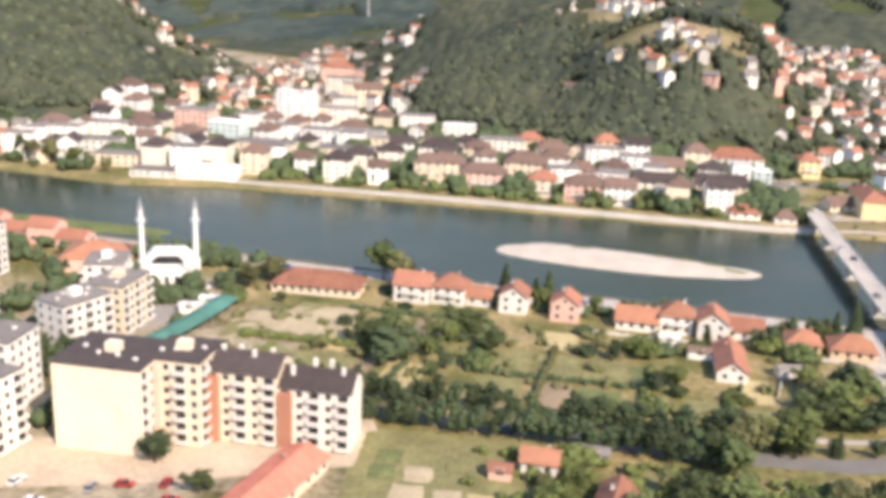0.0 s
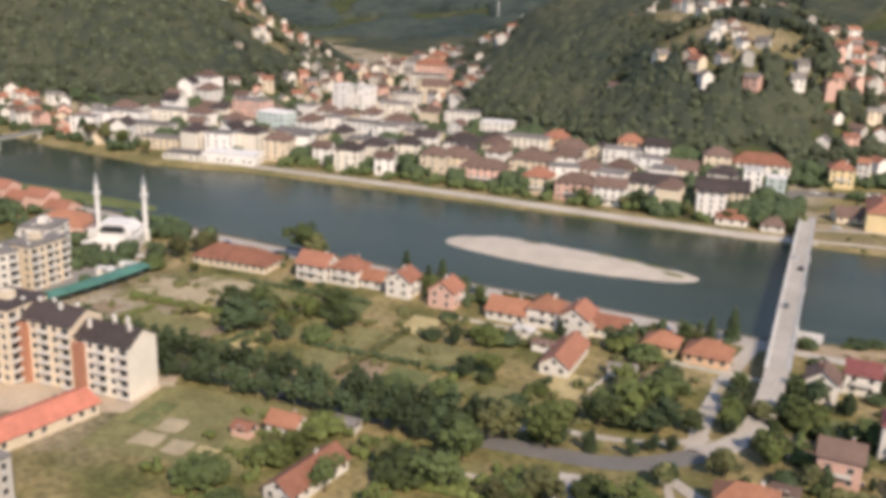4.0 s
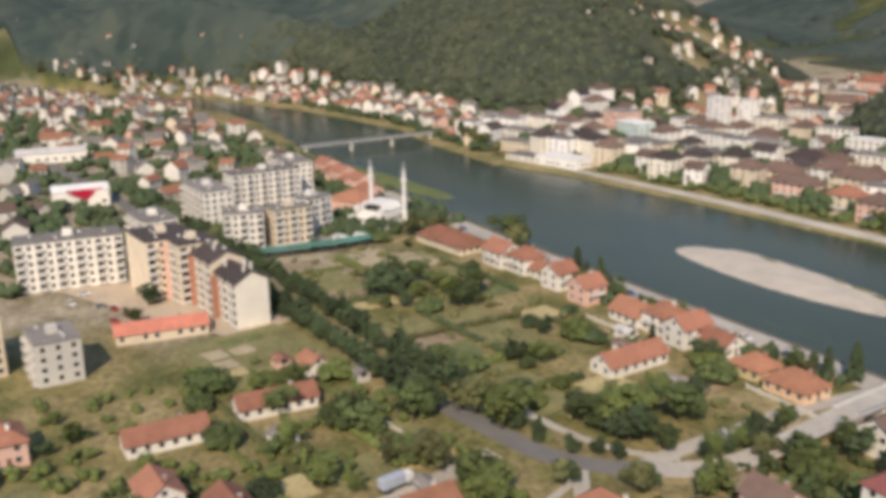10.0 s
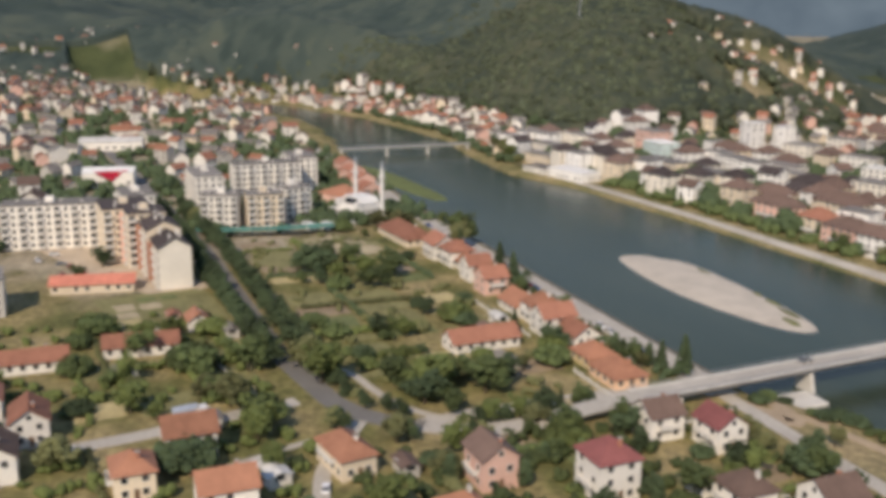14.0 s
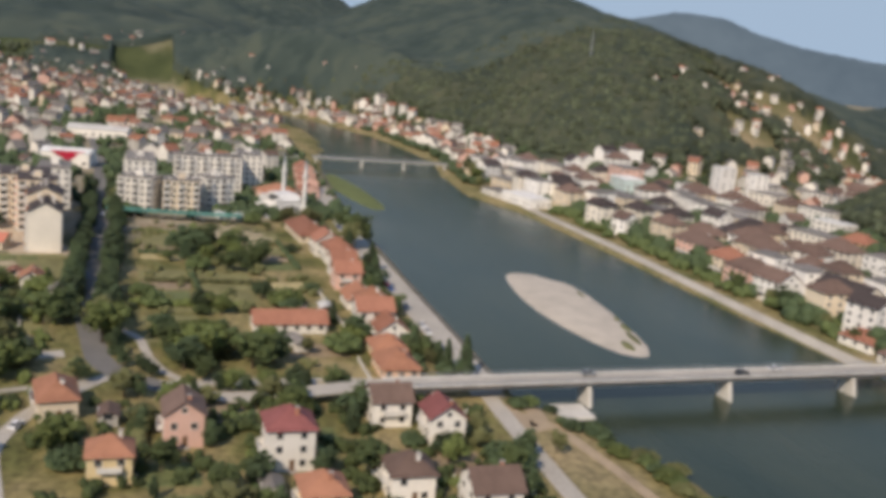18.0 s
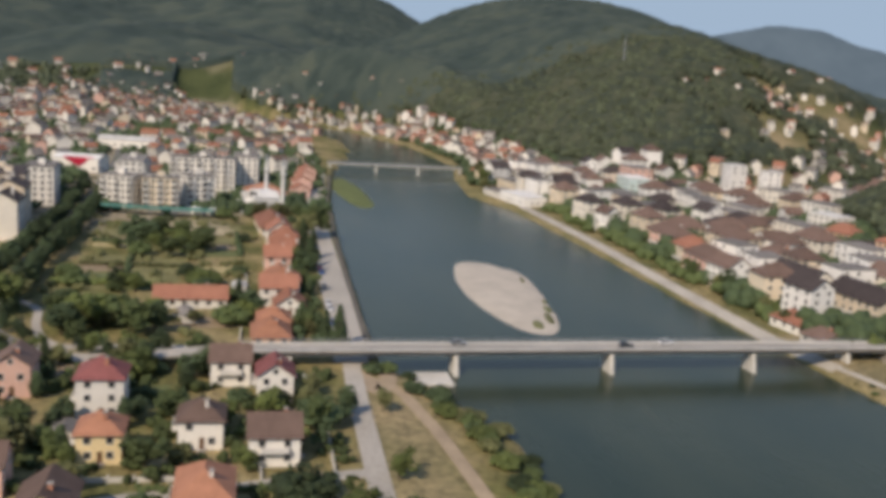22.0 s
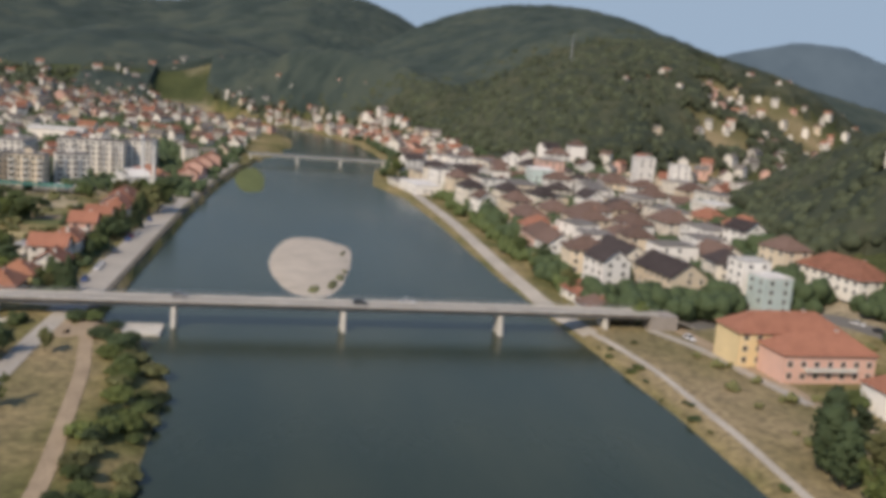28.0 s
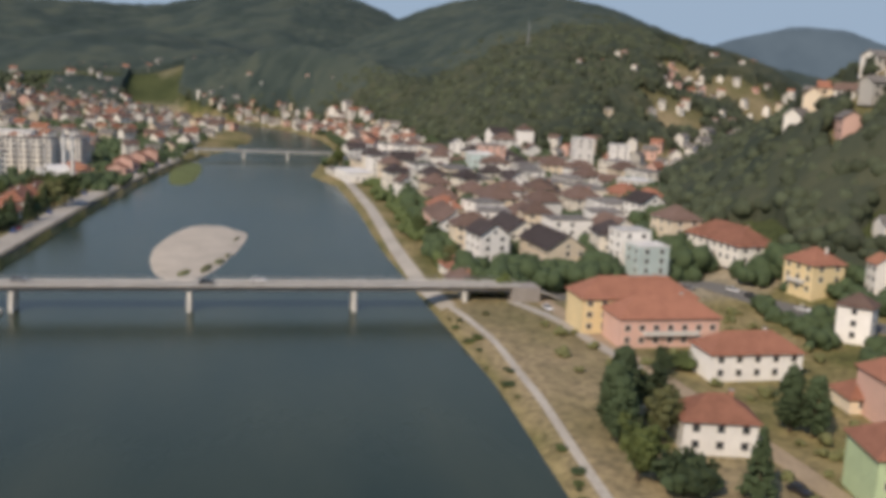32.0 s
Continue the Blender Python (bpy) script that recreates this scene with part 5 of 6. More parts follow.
# bushes on the near bank below the bridge
for k in range(120):
    x = rng.uniform(92, 300)
    tree(x, float(near_bank(x)) + rng.uniform(-9, 1.5) - (2 if x < 110 else 0), rng.uniform(1.6, 3.8), "bush", rng.uniform(1.0, 1.5), "bushes on the river bank")
for k in range(26):
    x = rng.uniform(90, 240)
    tree(x, float(far_bank(x)) + rng.uniform(-0.5, 3), rng.uniform(0.6, 1.4), "bush", 1.4, "weeds on the far bank")


# ---- woods on the hills ----
PHI = (1 + 5 ** 0.5) / 2
ICO = np.array([(-1, PHI, 0), (1, PHI, 0), (-1, -PHI, 0), (1, -PHI, 0), (0, -1, PHI), (0, 1, PHI), (0, -1, -PHI), (0, 1, -PHI), (PHI, 0, -1), (PHI, 0, 1), (-PHI, 0, -1), (-PHI, 0, 1)]) / math.sqrt(1 + PHI * PHI)
ICO_F = np.array([(0, 11, 5), (0, 5, 1), (0, 1, 7), (0, 7, 10), (0, 10, 11), (1, 5, 9), (5, 11, 4), (11, 10, 2), (10, 7, 6), (7, 1, 8), (3, 9, 4), (3, 4, 2), (3, 2, 6), (3, 6, 8), (3, 8, 9), (4, 9, 5), (2, 4, 11), (6, 2, 10), (8, 6, 7), (9, 8, 1)])
nr = np.random.default_rng(3)


def woods(name, x0, x1, y0, y1, count, rmin, rmax, label, lo=None, hi=None, clear=0.0, lumps=1, bank=None, material=None, up=0.0):
    """Many leafy clumps standing on the ground, joined."""
    x, y = nr.uniform(x0, x1, count * 8), nr.uniform(y0, y1, count * 8)
    if bank:
        y = (far_bank(x) if bank > 0 else near_bank(x)) + y
    z = land(x, y)
    ok = (nr.random(len(x)) > glade(x, y) * 1.5)
    d = np.minimum(y - near_bank(x), far_bank(x) - y)
    ok &= (d < -3) | (x < -1000)
    if lo is not None:
        ok &= z > lo
    if hi is not None:
        ok &= z < hi
    x, y, z = x[ok], y[ok], z[ok]
    if clear:
        keep = [i for i in range(min(len(x), count * 3)) if free(x[i], y[i], clear)][:count]
        x, y, z = x[keep], y[keep], z[keep]
    x, y, z = x[:count], y[:count], z[:count]
    r = nr.uniform(rmin, rmax, len(x))
    if lumps > 1:
        x, y, z, r = (np.repeat(a, lumps) for a in (x, y, z, r))
        x, y, z = x + nr.normal(0, 0.45, len(x)) * r, y + nr.normal(0, 0.45, len(x)) * r, z + nr.uniform(-0.1, 0.7, len(x)) * r
        r = r * nr.uniform(0.45, 0.75, len(x))
    n = len(x)
    k = nr.uniform(0.7, 1.3, (n, 12, 1)) * r[:, None, None]
    v = ICO[None] * k + np.stack([x, y, z + r * 0.55 + up], -1)[:, None, :]
    f = ICO_F[None] + (np.arange(n) * 12)[:, None, None]
    me = bpy.data.meshes.new(name)
    me.vertices.add(n * 12)
    me.vertices.foreach_set("co", v.ravel())
    me.loops.add(n * 60)
    me.loops.foreach_set("vertex_index", f.ravel().astype(np.int32))
    me.polygons.add(n * 20)
    me.polygons.foreach_set("loop_start", np.arange(0, n * 60, 3, dtype=np.int32))
    me.polygons.foreach_set("use_smooth", np.ones(n * 20, dtype=bool))
    me.update()
    me.validate()
    me.materials.append(material or GROVE)
    tagged(new(name, me), label, "forest", kind="stuff")


def canopy_material(name, dark, mid, light):
    """Leafy crowns: a tint for each tree, broad stands of other species, fine leaf grain."""
    m = bpy.data.materials.new(name)
    m.use_nodes = True
    n, lk = m.node_tree.nodes, m.node_tree.links
    bs = n["Principled BSDF"]
    bs.inputs["Roughness"].default_value, bs.inputs["Specular IOR Level"].default_value = 0.9, 0.12
    co, at = n.new("ShaderNodeTexCoord"), n.new("ShaderNodeAttribute")
    at.attribute_name = "tint"
    big, small = n.new("ShaderNodeTexNoise"), n.new("ShaderNodeTexNoise")
    big.inputs["Scale"].default_value, big.inputs["Detail"].default_value = 0.012, 5
    small.inputs["Scale"].default_value, small.inputs["Detail"].default_value = 0.5, 3
    for t in (big, small):
        lk.new(co.outputs["Object"], t.inputs["Vector"])
    mul, add = n.new("ShaderNodeMath"), n.new("ShaderNodeMath")
    mul.operation, add.operation = "MULTIPLY_ADD", "MULTIPLY_ADD"
    mul.inputs[1].default_value, add.inputs[1].default_value = 0.28, 0.16
    lk.new(at.outputs["Fac"], mul.inputs[0])
    lk.new(big.outputs[0], mul.inputs[2])
    lk.new(small.outputs[0], add.inputs[0])
    lk.new(mul.outputs[0], add.inputs[2])
    r = n.new("ShaderNodeValToRGB")
    r.color_ramp.elements.new(0.5)
    for e, p, c in zip(r.color_ramp.elements, (0.50, 0.70, 0.92), (dark, mid, light)):
        e.position, e.color = p, (*c, 1)
    lk.new(add.outputs[0], r.inputs[0])
    lk.new(r.outputs[0], bs.inputs["Base Color"])
    bp = n.new("ShaderNodeBump")
    bp.inputs["Strength"].default_value, bp.inputs["Distance"].default_value = 0.5, 0.6
    lk.new(small.outputs[0], bp.inputs["Height"])
    lk.new(bp.outputs[0], bs.inputs["Normal"])
    return m


BROADLEAF = canopy_material("broadleaf_canopy", (0.036, 0.048, 0.036), (0.053, 0.064, 0.044), (0.082, 0.088, 0.055))
# far forest green with distance haze put into it: bluer than the broadleaf
HAZEDWOOD = canopy_material("hazed_forest_canopy", (0.034, 0.051, 0.046), (0.049, 0.068, 0.059), (0.071, 0.088, 0.069))


def canopy(name, x0, x1, y0, y1, step, cell, label, material, lo=9.0, rise=5.5, swell=5.2, patchy=0.0):
    """A closed canopy of rounded crowns over the wooded ground, open at clearings and round houses."""
    xs, ys = np.arange(x0, x1 + 0.1, step), np.arange(y0, y1 + 0.1, step)
    X, Y = np.meshgrid(xs, ys, indexing="ij")
    Z = land(X, Y)
    m = smooth(lo, lo + 2, Z) > 0.5
    ragged = np.array([noise.noise(Vector((p * 0.045, q * 0.045, 2))) for p, q in zip(X.ravel(), Y.ravel())]).reshape(X.shape)
    m &= glade(X, Y) * (1 + 0.9 * ragged) + nr.normal(0, 0.05, X.shape) < 0.42
    m &= (np.minimum(Y - near_bank(X), far_bank(X) - Y) < -4) | (X < -980)
    if patchy:
        bare = np.array([noise.noise(Vector((p * 0.014, q * 0.014, 5))) for p, q in zip(X.ravel(), Y.ravel())]).reshape(X.shape)
        m &= bare > patchy
    for lst in GRID.values():
        for hx, hy, hr in lst:
            if x0 < hx < x1 and y0 < hy < y1:
                q = hr + 3
                i0, i1, j0, j1 = (int(v) for v in ((hx - q - x0) / step, (hx + q - x0) / step + 2, (hy - q - y0) / step, (hy + q - y0) / step + 2))
                i0, j0 = max(i0, 0), max(j0, 0)
                m[i0:i1, j0:j1] &= (X[i0:i1, j0:j1] - hx) ** 2 + (Y[i0:i1, j0:j1] - hy) ** 2 > q * q
    m[0, :] = m[-1, :] = m[:, 0] = m[:, -1] = False
    ni, nj = int((x1 - x0) / cell) + 4, int((y1 - y0) / cell) + 4
    sx, sy, sh, st = nr.uniform(0.1, 0.9, (ni, nj)), nr.uniform(0.1, 0.9, (ni, nj)), nr.uniform(0.55, 1.2, (ni, nj)), nr.random((ni, nj))
    ci, cj = ((X - x0) / cell).astype(int) + 1, ((Y - y0) / cell).astype(int) + 1
    top, tint = np.zeros_like(X), np.zeros_like(X)
    for di in (-1, 0, 1):
        for dj in (-1, 0, 1):
            a, b = ci + di, cj + dj
            d2 = ((X - x0) / cell + 1 - a - sx[a, b]) ** 2 + ((Y - y0) / cell + 1 - b - sy[a, b]) ** 2
            hgt = sh[a, b] * np.sqrt(np.clip(1 - d2 / 0.8, 0, 1))
            win = hgt > top
            top, tint = np.where(win, hgt, top), np.where(win, st[a, b], tint)
    low = 0.25 + 0.75 * smooth(lo, lo + 12, Z)
    rim = smooth(0, 6 * step, np.minimum(np.minimum(X - x0, xs[-1] - X), np.minimum(Y - y0, ys[-1] - Y)))
    Z = np.where(m, Z + (rise * 0.55 + swell * top + nr.normal(0, 0.05 * swell, X.shape)) * low * rim - 4 * (1 - rim), Z - 5 - 2.5 * step)
    idx = np.arange(X.size).reshape(X.shape)
    q = np.stack([idx[:-1, :-1], idx[1:, :-1], idx[1:, 1:], idx[:-1, 1:]], -1).reshape(-1, 4)
    q = q[m.ravel()[q].any(1)]
    closed = m.ravel()[q].all(1)
    used, inv = np.unique(q, return_inverse=True)
    me = from_lists(name, np.stack([X, Y, Z], -1).reshape(-1, 3)[used].tolist(), inv.reshape(-1, 4).tolist(), [material])
    me.polygons.foreach_set("use_smooth", closed)
    me.attributes.new("tint", "FLOAT", "POINT").data.foreach_set("value", tint.ravel()[used])
    tagged(new(name, me), label, "forest", kind="stuff")


canopy("wood_spur", -724, -254, 430, 780, 2.2, 7.0, "dense green wood on a rounded spur above the river", BROADLEAF)
canopy("wood_town_hill", -280, 160, 515, 990, 2.2, 6.5, "dense green wood on a steep hill above the town", BROADLEAF)
canopy("wood_ridge", -724, -240, 738, 1075, 3.0, 8.0, "patchy woods on a settled ridge", BROADLEAF, patchy=-0.12)
canopy("wood_north_valley", -750, -220, 1010, 1500, 5.0, 12.0, "woods closing a side valley", HAZEDWOOD, lo=10, patchy=-0.2)
canopy("wood_plateau", -290, 620, 930, 1480, 4.5, 11.0, "patchy woods on high ground behind the town", BROADLEAF, lo=16, patchy=-0.2)
canopy("wood_upstream_plateau", -1120, -640, 90, 350, 4.0, 10.0, "patchy woods on an upstream plateau", HAZEDWOOD, lo=12, patchy=-0.4)
canopy("wood_main_hill", -2150, -650, 300, 1500, 5.0, 13.0, "dark hazy forest on a high hill", HAZEDWOOD, lo=14, rise=7, swell=6.5)
canopy("wood_far_hills", -3400, -960, -1300, 470, 13.0, 34.0, "forest on distant hills", HAZEDWOOD, lo=12, rise=6, swell=12)
canopy("wood_west_ridge", -3400, -1960, 270, 1300, 13.0, 34.0, "forest on a distant ridge", HAZEDWOOD, lo=12, rise=6, swell=12)
canopy("wood_back_hills", -1100, 1000, 1330, 2400, 11.0, 28.0, "forest on hills behind the town", HAZEDWOOD, lo=30, rise=8, swell=9)
woods("crowns_town_hill", -150, 150, 530, 790, 3000, 1.9, 3.4, "taller crowns standing out of a hillside wood", lo=13, clear=2.5, up=3.2)
woods("crowns_spur", -720, -275, 440, 770, 5200, 2.2, 3.9, "taller crowns standing out of a wooded spur", lo=13, clear=2.5, up=3.4)
woods("wood_upstream", -1250, -640, -250, 480, 2600, 2.4, 5, "groves among upstream houses", lo=3, hi=40)
TOWNLEAF = LEAF[1]
woods("trees_upstream_town", -720, -130, -80, 335, 2300, 1.8, 4.2, "garden trees among low houses", clear=1.5, lumps=4, material=TOWNLEAF, hi=40)
woods("trees_east_slope", 75, 620, 545, 1000, 2300, 1.8, 3.6, "garden trees among houses", clear=0.5, lumps=3, material=TOWNLEAF)
woods("trees_upstream_bank", -640, -270, 5, 80, 400, 2.2, 4.2, "trees along the upstream bank", clear=0.5, lumps=4, bank=1, material=TOWNLEAF)
woods("trees_side_valley", -330, -100, 570, 800, 500, 2.0, 4.0, "garden trees in a side valley", clear=1, lumps=3, material=TOWNLEAF)
woods("trees_far_bank", -195, 78, 12, 28, 75, 1.8, 3.6, "trees along the far bank", clear=1.2, lumps=9, bank=1, material=LEAF[0])
woods("trees_old_town", -330, 78, 460, 600, 560, 3.0, 6.2, "leafy trees among old town houses", hi=11, clear=1.2, lumps=9, material=TOWNLEAF)
woods("trees_behind_flats", -60, 250, 535, 640, 330, 1.8, 3.8, "leafy trees on the slope behind flats", hi=11, clear=2, lumps=9, material=TOWNLEAF)
woods("trees_flats", -300, -130, 140, 320, 90, 2.2, 4.2, "leafy trees round blocks of flats", clear=2.2, lumps=9, material=TOWNLEAF)


# ---- garden plots ----
PLOT = [mat("plot_straw", (0.42, 0.35, 0.18), 0.95, 0.3, 0.15, 1.2), mat("plot_olive", (0.19, 0.18, 0.08), 0.95, 0.35, 0.15, 1.0), mat("plot_soil", (0.26, 0.20, 0.13), 0.95, 0.3, 0.2, 1.5),
        mat("plot_green", (0.13, 0.15, 0.06), 0.95, 0.35, 0.2, 1.0), mat("plot_pale", (0.38, 0.32, 0.21), 0.95, 0.25, 0.2, 1.2)]
PLOT_LABEL = ["garden plot of dry yellow stubble", "garden plot of rough olive grass", "garden plot of bare brown soil", "garden plot of green vegetables", "garden plot of pale dry ground"]


def plot(x, y, w, d, turn, k, up=0.0):
    """A slightly raised bed with an uneven rim, or with rows."""
    vs, fs = [], []
    n, m = max(3, int(w / 2.5)), max(3, int(d / 2.5))
    c, s = math.cos(radians(turn)), math.sin(radians(turn))
    for i in range(n + 1):
        for j in range(m + 1):
            a, b = (i / n - 0.5) * w + rng.uniform(-0.4, 0.4), (j / m - 0.5) * d + rng.uniform(-0.4, 0.4)
            px, py = x + a * c - b * s, y + a * s + b * c
            edge = i in (0, n) or j in (0, m)
            vs.append((px, py, H(px, py) + (0.02 if edge else 0.14 + (0.18 if k == 3 and j % 2 else 0) + rng.uniform(0, 0.06)) + up))
    for i in range(n):
        for j in range(m):
            o = i * (m + 1) + j
            fs.append((o, o + m + 1, o + m + 2, o + 1))
    tagged(new("garden_plot", from_lists("garden_plot", vs, fs, [PLOT[k]])), PLOT_LABEL[k], "garden plot", "garden plots")


def plots(x0, x1, y0, y1, nx_, ny_, turn, kinds, skip=0.12, up=0.0):
    for i in range(nx_):
        for j in range(ny_):
            if rng.random() < skip:
                continue
            w, d = (x1 - x0) / nx_, (y1 - y0) / ny_
            x, y = x0 + (i + 0.5) * w + rng.uniform(-0.5, 0.5), y0 + (j + 0.5) * d + rng.uniform(-0.5, 0.5)
            if free(x, y, min(w, d) * 0.35):
                plot(x, y, w * rng.uniform(0.7, 0.92), d * rng.uniform(0.75, 0.95), turn, rng.choice(kinds), up)


plot(-33, 189, 46, 36, 8, 1)
plots(-52, -12, 174, 203, 5, 4, 8, (1, 4, 1, 3, 0, 1), 0.25, 0.3)
plots(-118, 58, 227, 285, 13, 3, 2, (1, 1, 3, 0, 2, 1), 0.3)
plots(88, 205, 212, 300, 8, 6, 0, (1, 3, 3, 2), 0.45)
plots(-6, 64, 106, 205, 5, 6, 5, (1, 0, 3, 1), 0.35)
plots(-40, -2, 214, 224, 3, 1, 0, (0, 1), 0)
plot(77, 275, 8, 12, 5, 4)
plot(-107, 260, 20, 24, 12, 4)
plot(-92, 268, 22, 26, 10, 4)
plot(-84, 238, 30, 12, 3, 1)


# ---- hedges ----
def hedge(x0, y0, x1, y1, h, leaf):
    n = max(6, int(math.hypot(x1 - x0, y1 - y0) / 0.8))
    vs, fs = [], []
    trng.seed(int(x0 * 7 + y0))
    for i in range(n):
        t = (i + 0.5) / n
        px, py = x0 + (x1 - x0) * t + trng.gauss(0, 0.3), y0 + (y1 - y0) * t + trng.gauss(0, 0.3)
        clump(vs, fs, (px, py, H(px, py) + h * trng.uniform(0.3, 0.6)), h * trng.uniform(0.4, 0.7), 0, 0.9)
        leaf_quad(vs, fs, (px, py, H(px, py) + h * 1.05), 0.3)
    tagged(new("hedge", from_lists("hedge", vs, fs, [leaf])), "unclipped green hedge between gardens", "hedge", "hedges")


for x0, y0, x1, y1 in [(-110, 250, -60, 252), (-20, 230, -18, 270), (8, 226, 10, 262), (-60, 228, -58, 244), (-40, 245, 6, 247), (-8, 275, 30, 277), (30, 232, 31, 252), (-100, 228, -98, 246), (-86, 282, -40, 284),
                       (134, 270, 135, 300), (160, 268, 161, 296), (118, 250, 146, 251), (100, 228, 118, 229), (98, 246, 99, 258), (136, 234, 150, 235), (176, 270, 200, 271), (120, 280, 134, 281),
                       (20, 160, 50, 162), (-10, 166, 24, 168), (64, 160, 90, 162), (24, 130, 26, 150), (20, 188, 46, 190)]:
    hedge(x0, y0, x1, y1, rng.uniform(1.2, 2.4), LEAF[rng.randrange(4)])

# ---- garden walls ----
for x0, y0, x1, y1 in [(124, 303.5, 164, 303), (176, 303.5, 230, 303), (128, 252, 143, 252), (99, 292, 99, 303), (133, 289, 156, 289.5), (156, 254, 156, 276), (60, 285, 88, 284.5), (-10, 286, 30, 287), (44, 254, 47, 270), (20, 196, 48, 199)]:
    w = math.hypot(x1 - x0, y1 - y0)
    e = tagged(new("garden_wall"), "low pale garden wall with posts", "wall", "garden walls")
    e.matrix_basis = pose((x0 + x1) / 2, (y0 + y1) / 2, H((x0 + x1) / 2, (y0 + y1) / 2), 0, 0, math.degrees(math.atan2(y1 - y0, x1 - x0)))
    bm = bmesh.new()
    box(bm, -w / 2, w / 2, -0.12, 0.12, -0.5, 1.0)
    part("wall", bm, WHITECONC, e)
    for k in range(int(w / 4) + 1):
        bm = bmesh.new()
        a = -w / 2 + k * w / max(1, int(w / 4))
        box(bm, a - 0.2, a + 0.2, -0.2, 0.2, -0.5, 1.4)
        part("post", bm, WHITECONC, e)

# ---- sheds and garages ----
for x, y, turn, w, d, wl, rf in [(91, 195, 10, 9, 5, "white", "white"), (98, 222, 0, 6, 4, "grey", "brown"), (136, 252, 0, 6, 4, "white", "grey"), (24, 276, 0, 7, 4, "white", "brown"),
                                 (49, 270, 15, 8, 4, "white", "grey"), (15, 284, 0, 6, 4, "white", "white"), (170, 232, 0, 7, 5, "grey", "grey"), (128, 275, 0, 6, 4, "white", "brown"), (60, 188, 0, 5, 4, "grey", "grey"),
                                 (22, 172, 8, 6, 5, "white", "grey"), (-22, 190, 0, 5, 4, "pink", "terracotta"), (-2, 208 - 4, 0, 6, 4, "grey", "grey")]:
    shed(x, y, turn, w, d, 2.6, wl, rf, f"small {wl} garden shed with {rf} roof", 0.9, "shed")


# ---- vehicles ----
def car(x, y, turn, paint, z=None, label="small parked car"):
    e = tagged(new("car"), label, "car")
    e.matrix_basis = pose(x, y, (H(x, y) if z is None else z) + 0.16, 0, 0, turn)
    bm = bmesh.new()
    prof = [(-2.1, 0.3), (-2.1, 0.75), (-1.9, 0.88), (0.9, 0.92), (1.9, 0.8), (2.1, 0.6), (2.1, 0.3)]
    a = [bm.verts.new((u, -0.85, v)) for u, v in prof]
    b = [bm.verts.new((u, 0.85, v)) for u, v in prof]
    bm.faces.new(a[::-1])
    bm.faces.new(b)
    for i in range(len(prof)):
        bm.faces.new((a[i], a[(i + 1) % len(prof)], b[(i + 1) % len(prof)], b[i]))
    bmesh.ops.recalc_face_normals(bm, faces=bm.faces[:])
    part("body", bm, paint, e)
    bm = bmesh.new()
    prof = [(-1.75, 0.88), (-1.3, 1.4), (0.2, 1.44), (0.95, 0.92)]
    a = [bm.verts.new((u, -0.72 if v < 1 else -0.6, v)) for u, v in prof]
    b = [bm.verts.new((u, 0.72 if v < 1 else 0.6, v)) for u, v in prof]
    bm.faces.new(a[::-1])
    bm.faces.new(b)
    for i in range(4):
        bm.faces.new((a[i], a[(i + 1) % 4], b[(i + 1) % 4], b[i]))
    bmesh.ops.recalc_face_normals(bm, faces=bm.faces[:])
    part("glasshouse", bm, GLASS, e)
    bm = bmesh.new()
    box(bm, -1.28, 0.18, -0.58, 0.58, 1.43, 1.48)
    part("roof", bm, paint, e)
    for u in (-1.3, 1.3):
        for v in (-0.8, 0.8):
            bm = bmesh.new()
            bmesh.ops.create_cone(bm, cap_ends=True, segments=10, radius1=0.31, radius2=0.31, depth=0.2, matrix=pose(u, v, 0.31, 90))
            part("wheel", bm, TYRE, e)


TYRE = mat("tyre", (0.02, 0.02, 0.02), 0.9, 0.2)
PAINT = {k: mat("paint_" + k, c, 0.35, 0.05, spec=0.5) for k, c in dict(white=(0.7, 0.7, 0.7), red=(0.35, 0.03, 0.03), grey=(0.25, 0.26, 0.27), blue=(0.04, 0.09, 0.25), black=(0.025, 0.025, 0.03)).items()}
names = ["white", "white", "grey", "grey", "black", "blue", "red"]
for x, y, turn in [(-60, 313.5, 2), (-42, 313, 1), (-20, 312.5, 1), (-14, 312.5, 1), (8, 312, 1), (30, 311.5, 1), (36, 311.5, 1), (52, 311, 1), (-120, 314.5, 2), (-95, 314, 2), (-98, 163, 10), (-90, 166, 95), (-86, 160, 12), (-104, 160, 100),
                   (-120, 158, 80), (-112, 152, 15), (-158, 272, 20), (-150, 276, 20), (-144, 278, 20), (-150, 268, 20), (-163, 266, 20), (-138, 284, 25), (74, 526, 90), (80, 537, 20), (88, 539, 20), (104, 546, 28),
                   (207, 471, 10), (201, 474, 80), (210, 488, 20), (94, 478, 8), (100, 204, 160), (146, 207, 20), (-24, 211.5, 0), (-130, 213, 1)]:
    k = rng.choice(names)
    car(x, y, turn, PAINT[k], label=f"small {k} parked car")
for t_, off, k in ((0.30, -1.2, "grey"), (0.55, 1.2, "black"), (0.62, -1.2, "white")):
    p = BR_A.lerp(BR_B, t_)
    car(p.x + off, p.y, 90 + br_turn, PAINT[k], BR_Z - 0.1, f"{k} car on the river bridge")

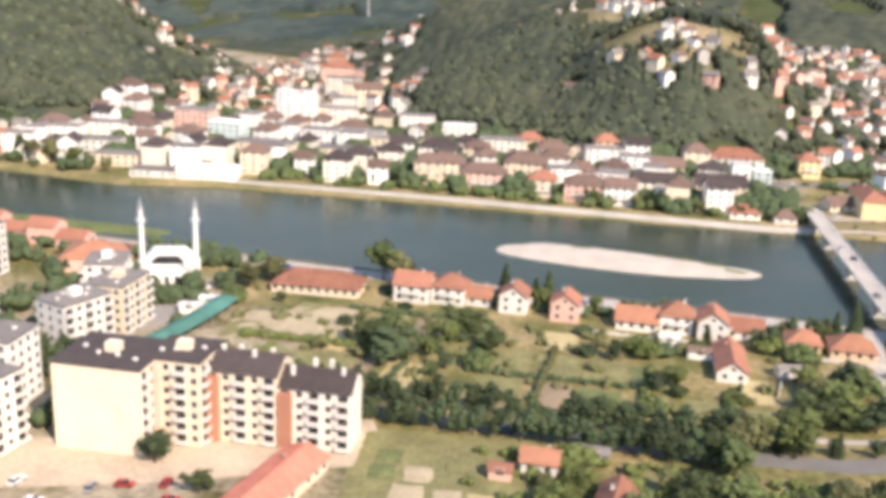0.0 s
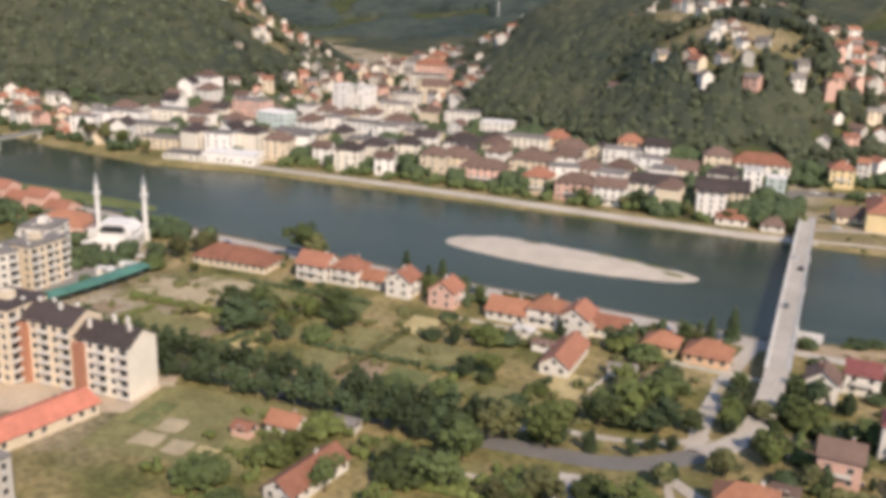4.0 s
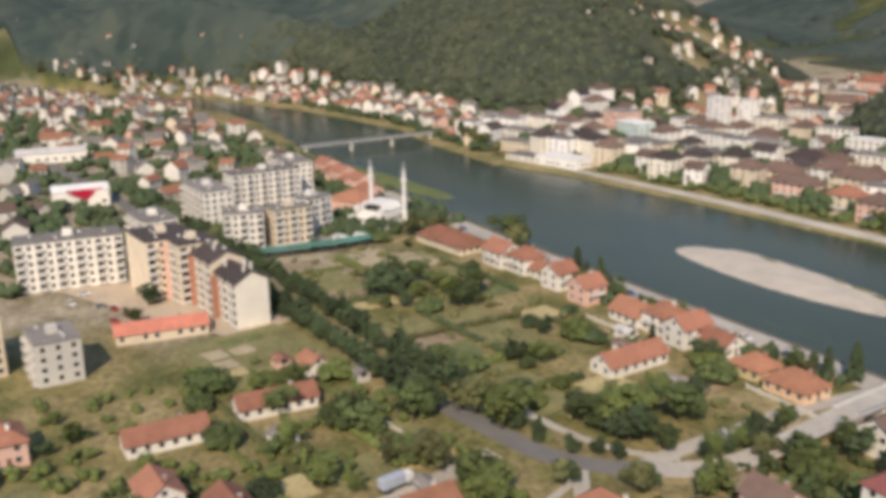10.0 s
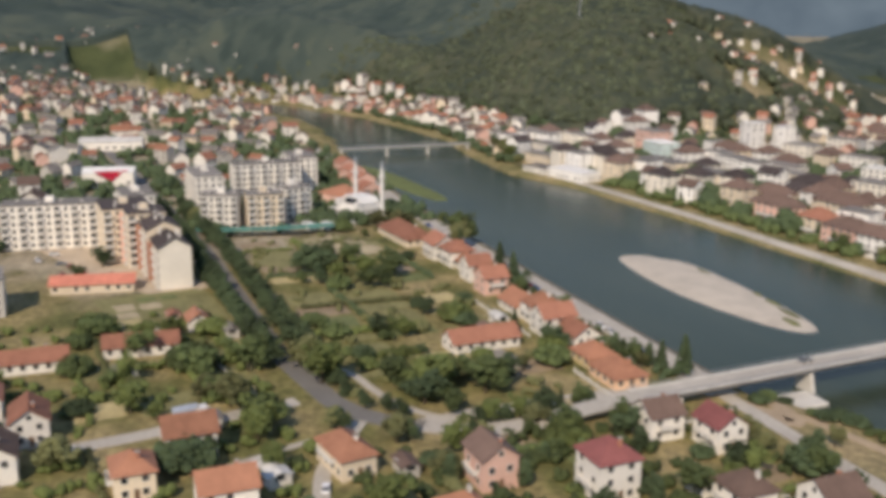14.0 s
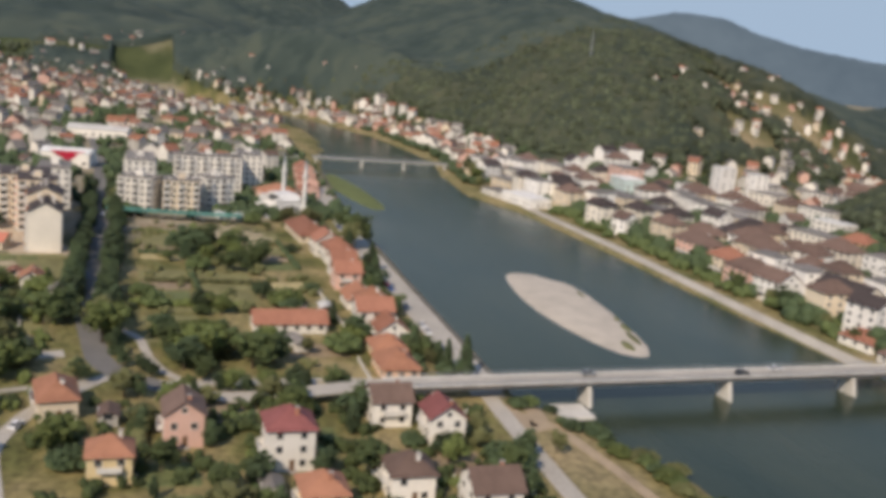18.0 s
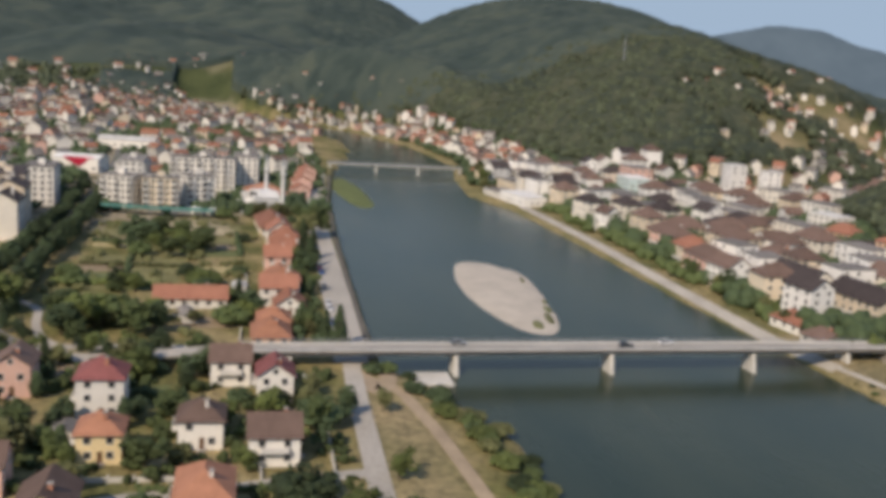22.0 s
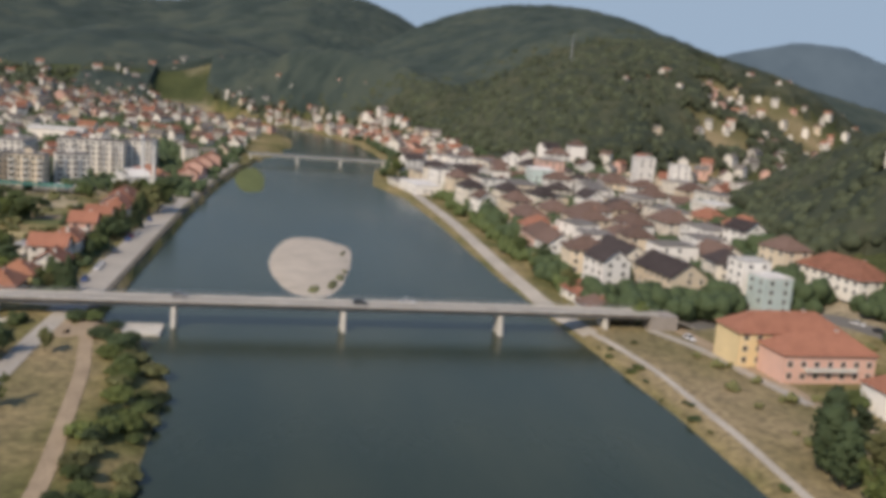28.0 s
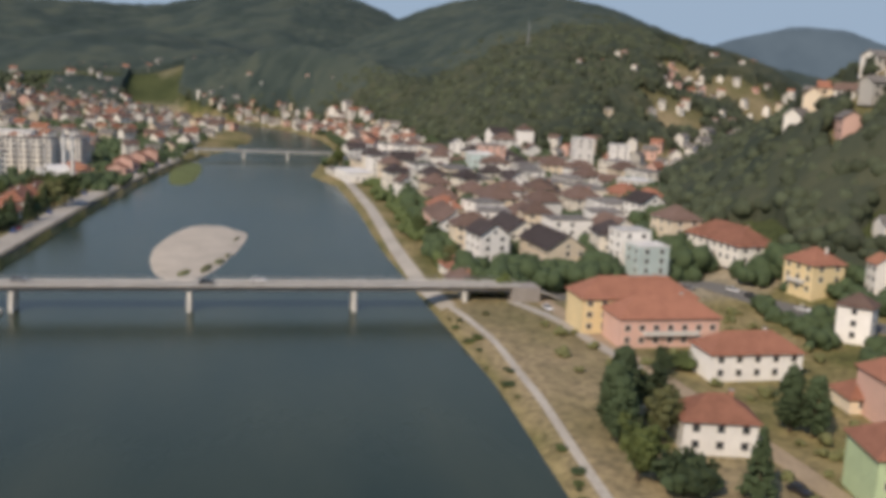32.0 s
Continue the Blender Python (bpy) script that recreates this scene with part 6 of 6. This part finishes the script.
truck = tagged(new("truck"), "white lorry with a pale grey-blue tarpaulin beside a lane", "truck")
truck.matrix_basis = pose(54.5, 184, H(54.5, 184) + 0.2, 0, 0, 98)
bm = bmesh.new()
box(bm, 1.9, 3.9, -1.15, 1.15, 0.6, 2.7)
bmesh.ops.bevel(bm, geom=bm.edges[:], offset=0.15, segments=2, affect="EDGES")
part("cab", bm, PAINT["white"], truck)
bm = bmesh.new()
box(bm, -4.2, 1.7, -1.2, 1.2, 0.95, 3.2)
bmesh.ops.bevel(bm, geom=bm.edges[:], offset=0.12, segments=1, affect="EDGES")
part("tarpaulin", bm, mat("tarp_blue", (0.36, 0.40, 0.46), 0.6, 0.15), truck)
bm = bmesh.new()
box(bm, -4.2, 3.6, -1.0, 1.0, 0.55, 0.9)
part("chassis", bm, TYRE, truck)
bm = bmesh.new()
box(bm, 3.9, 3.93, -1.0, 1.0, 1.6, 2.4)
part("windscreen", bm, GLASS, truck)
for u in (-3.2, -2.2, 2.8):
    for v in (-1.0, 1.0):
        bm = bmesh.new()
        bmesh.ops.create_cone(bm, cap_ends=True, segments=12, radius1=0.5, radius2=0.5, depth=0.3, matrix=pose(u, v, 0.5 - 0.15, 90))
        part("wheel", bm, TYRE, truck)


# ---- shrubs and undergrowth between the near houses and gardens ----
woods("shrubs_houses", 86, 235, 200, 306, 330, 0.9, 2.0, "low shrubs and fruit trees round houses", clear=0.6, lumps=7, material=LEAF[0])
woods("shrubs_gardens", -125, 76, 222, 290, 130, 0.7, 1.8, "low shrubs and fruit trees in gardens", clear=0.6, lumps=7, material=LEAF[3])
woods("shrubs_south", -30, 120, 100, 206, 260, 0.8, 2.0, "low shrubs in the southern gardens", clear=0.6, lumps=7, material=LEAF[2])
woods("shrubs_quay", -120, 86, 300, 307.5, 60, 0.9, 2.2, "shrubs between houses and quay", clear=0.4, lumps=7, material=LEAF[1])
woods("shrubs_flats", 90, 230, 470, 530, 60, 0.5, 1.6, "shrubs round the riverside flats", clear=1.5, lumps=7, material=LEAF[3])
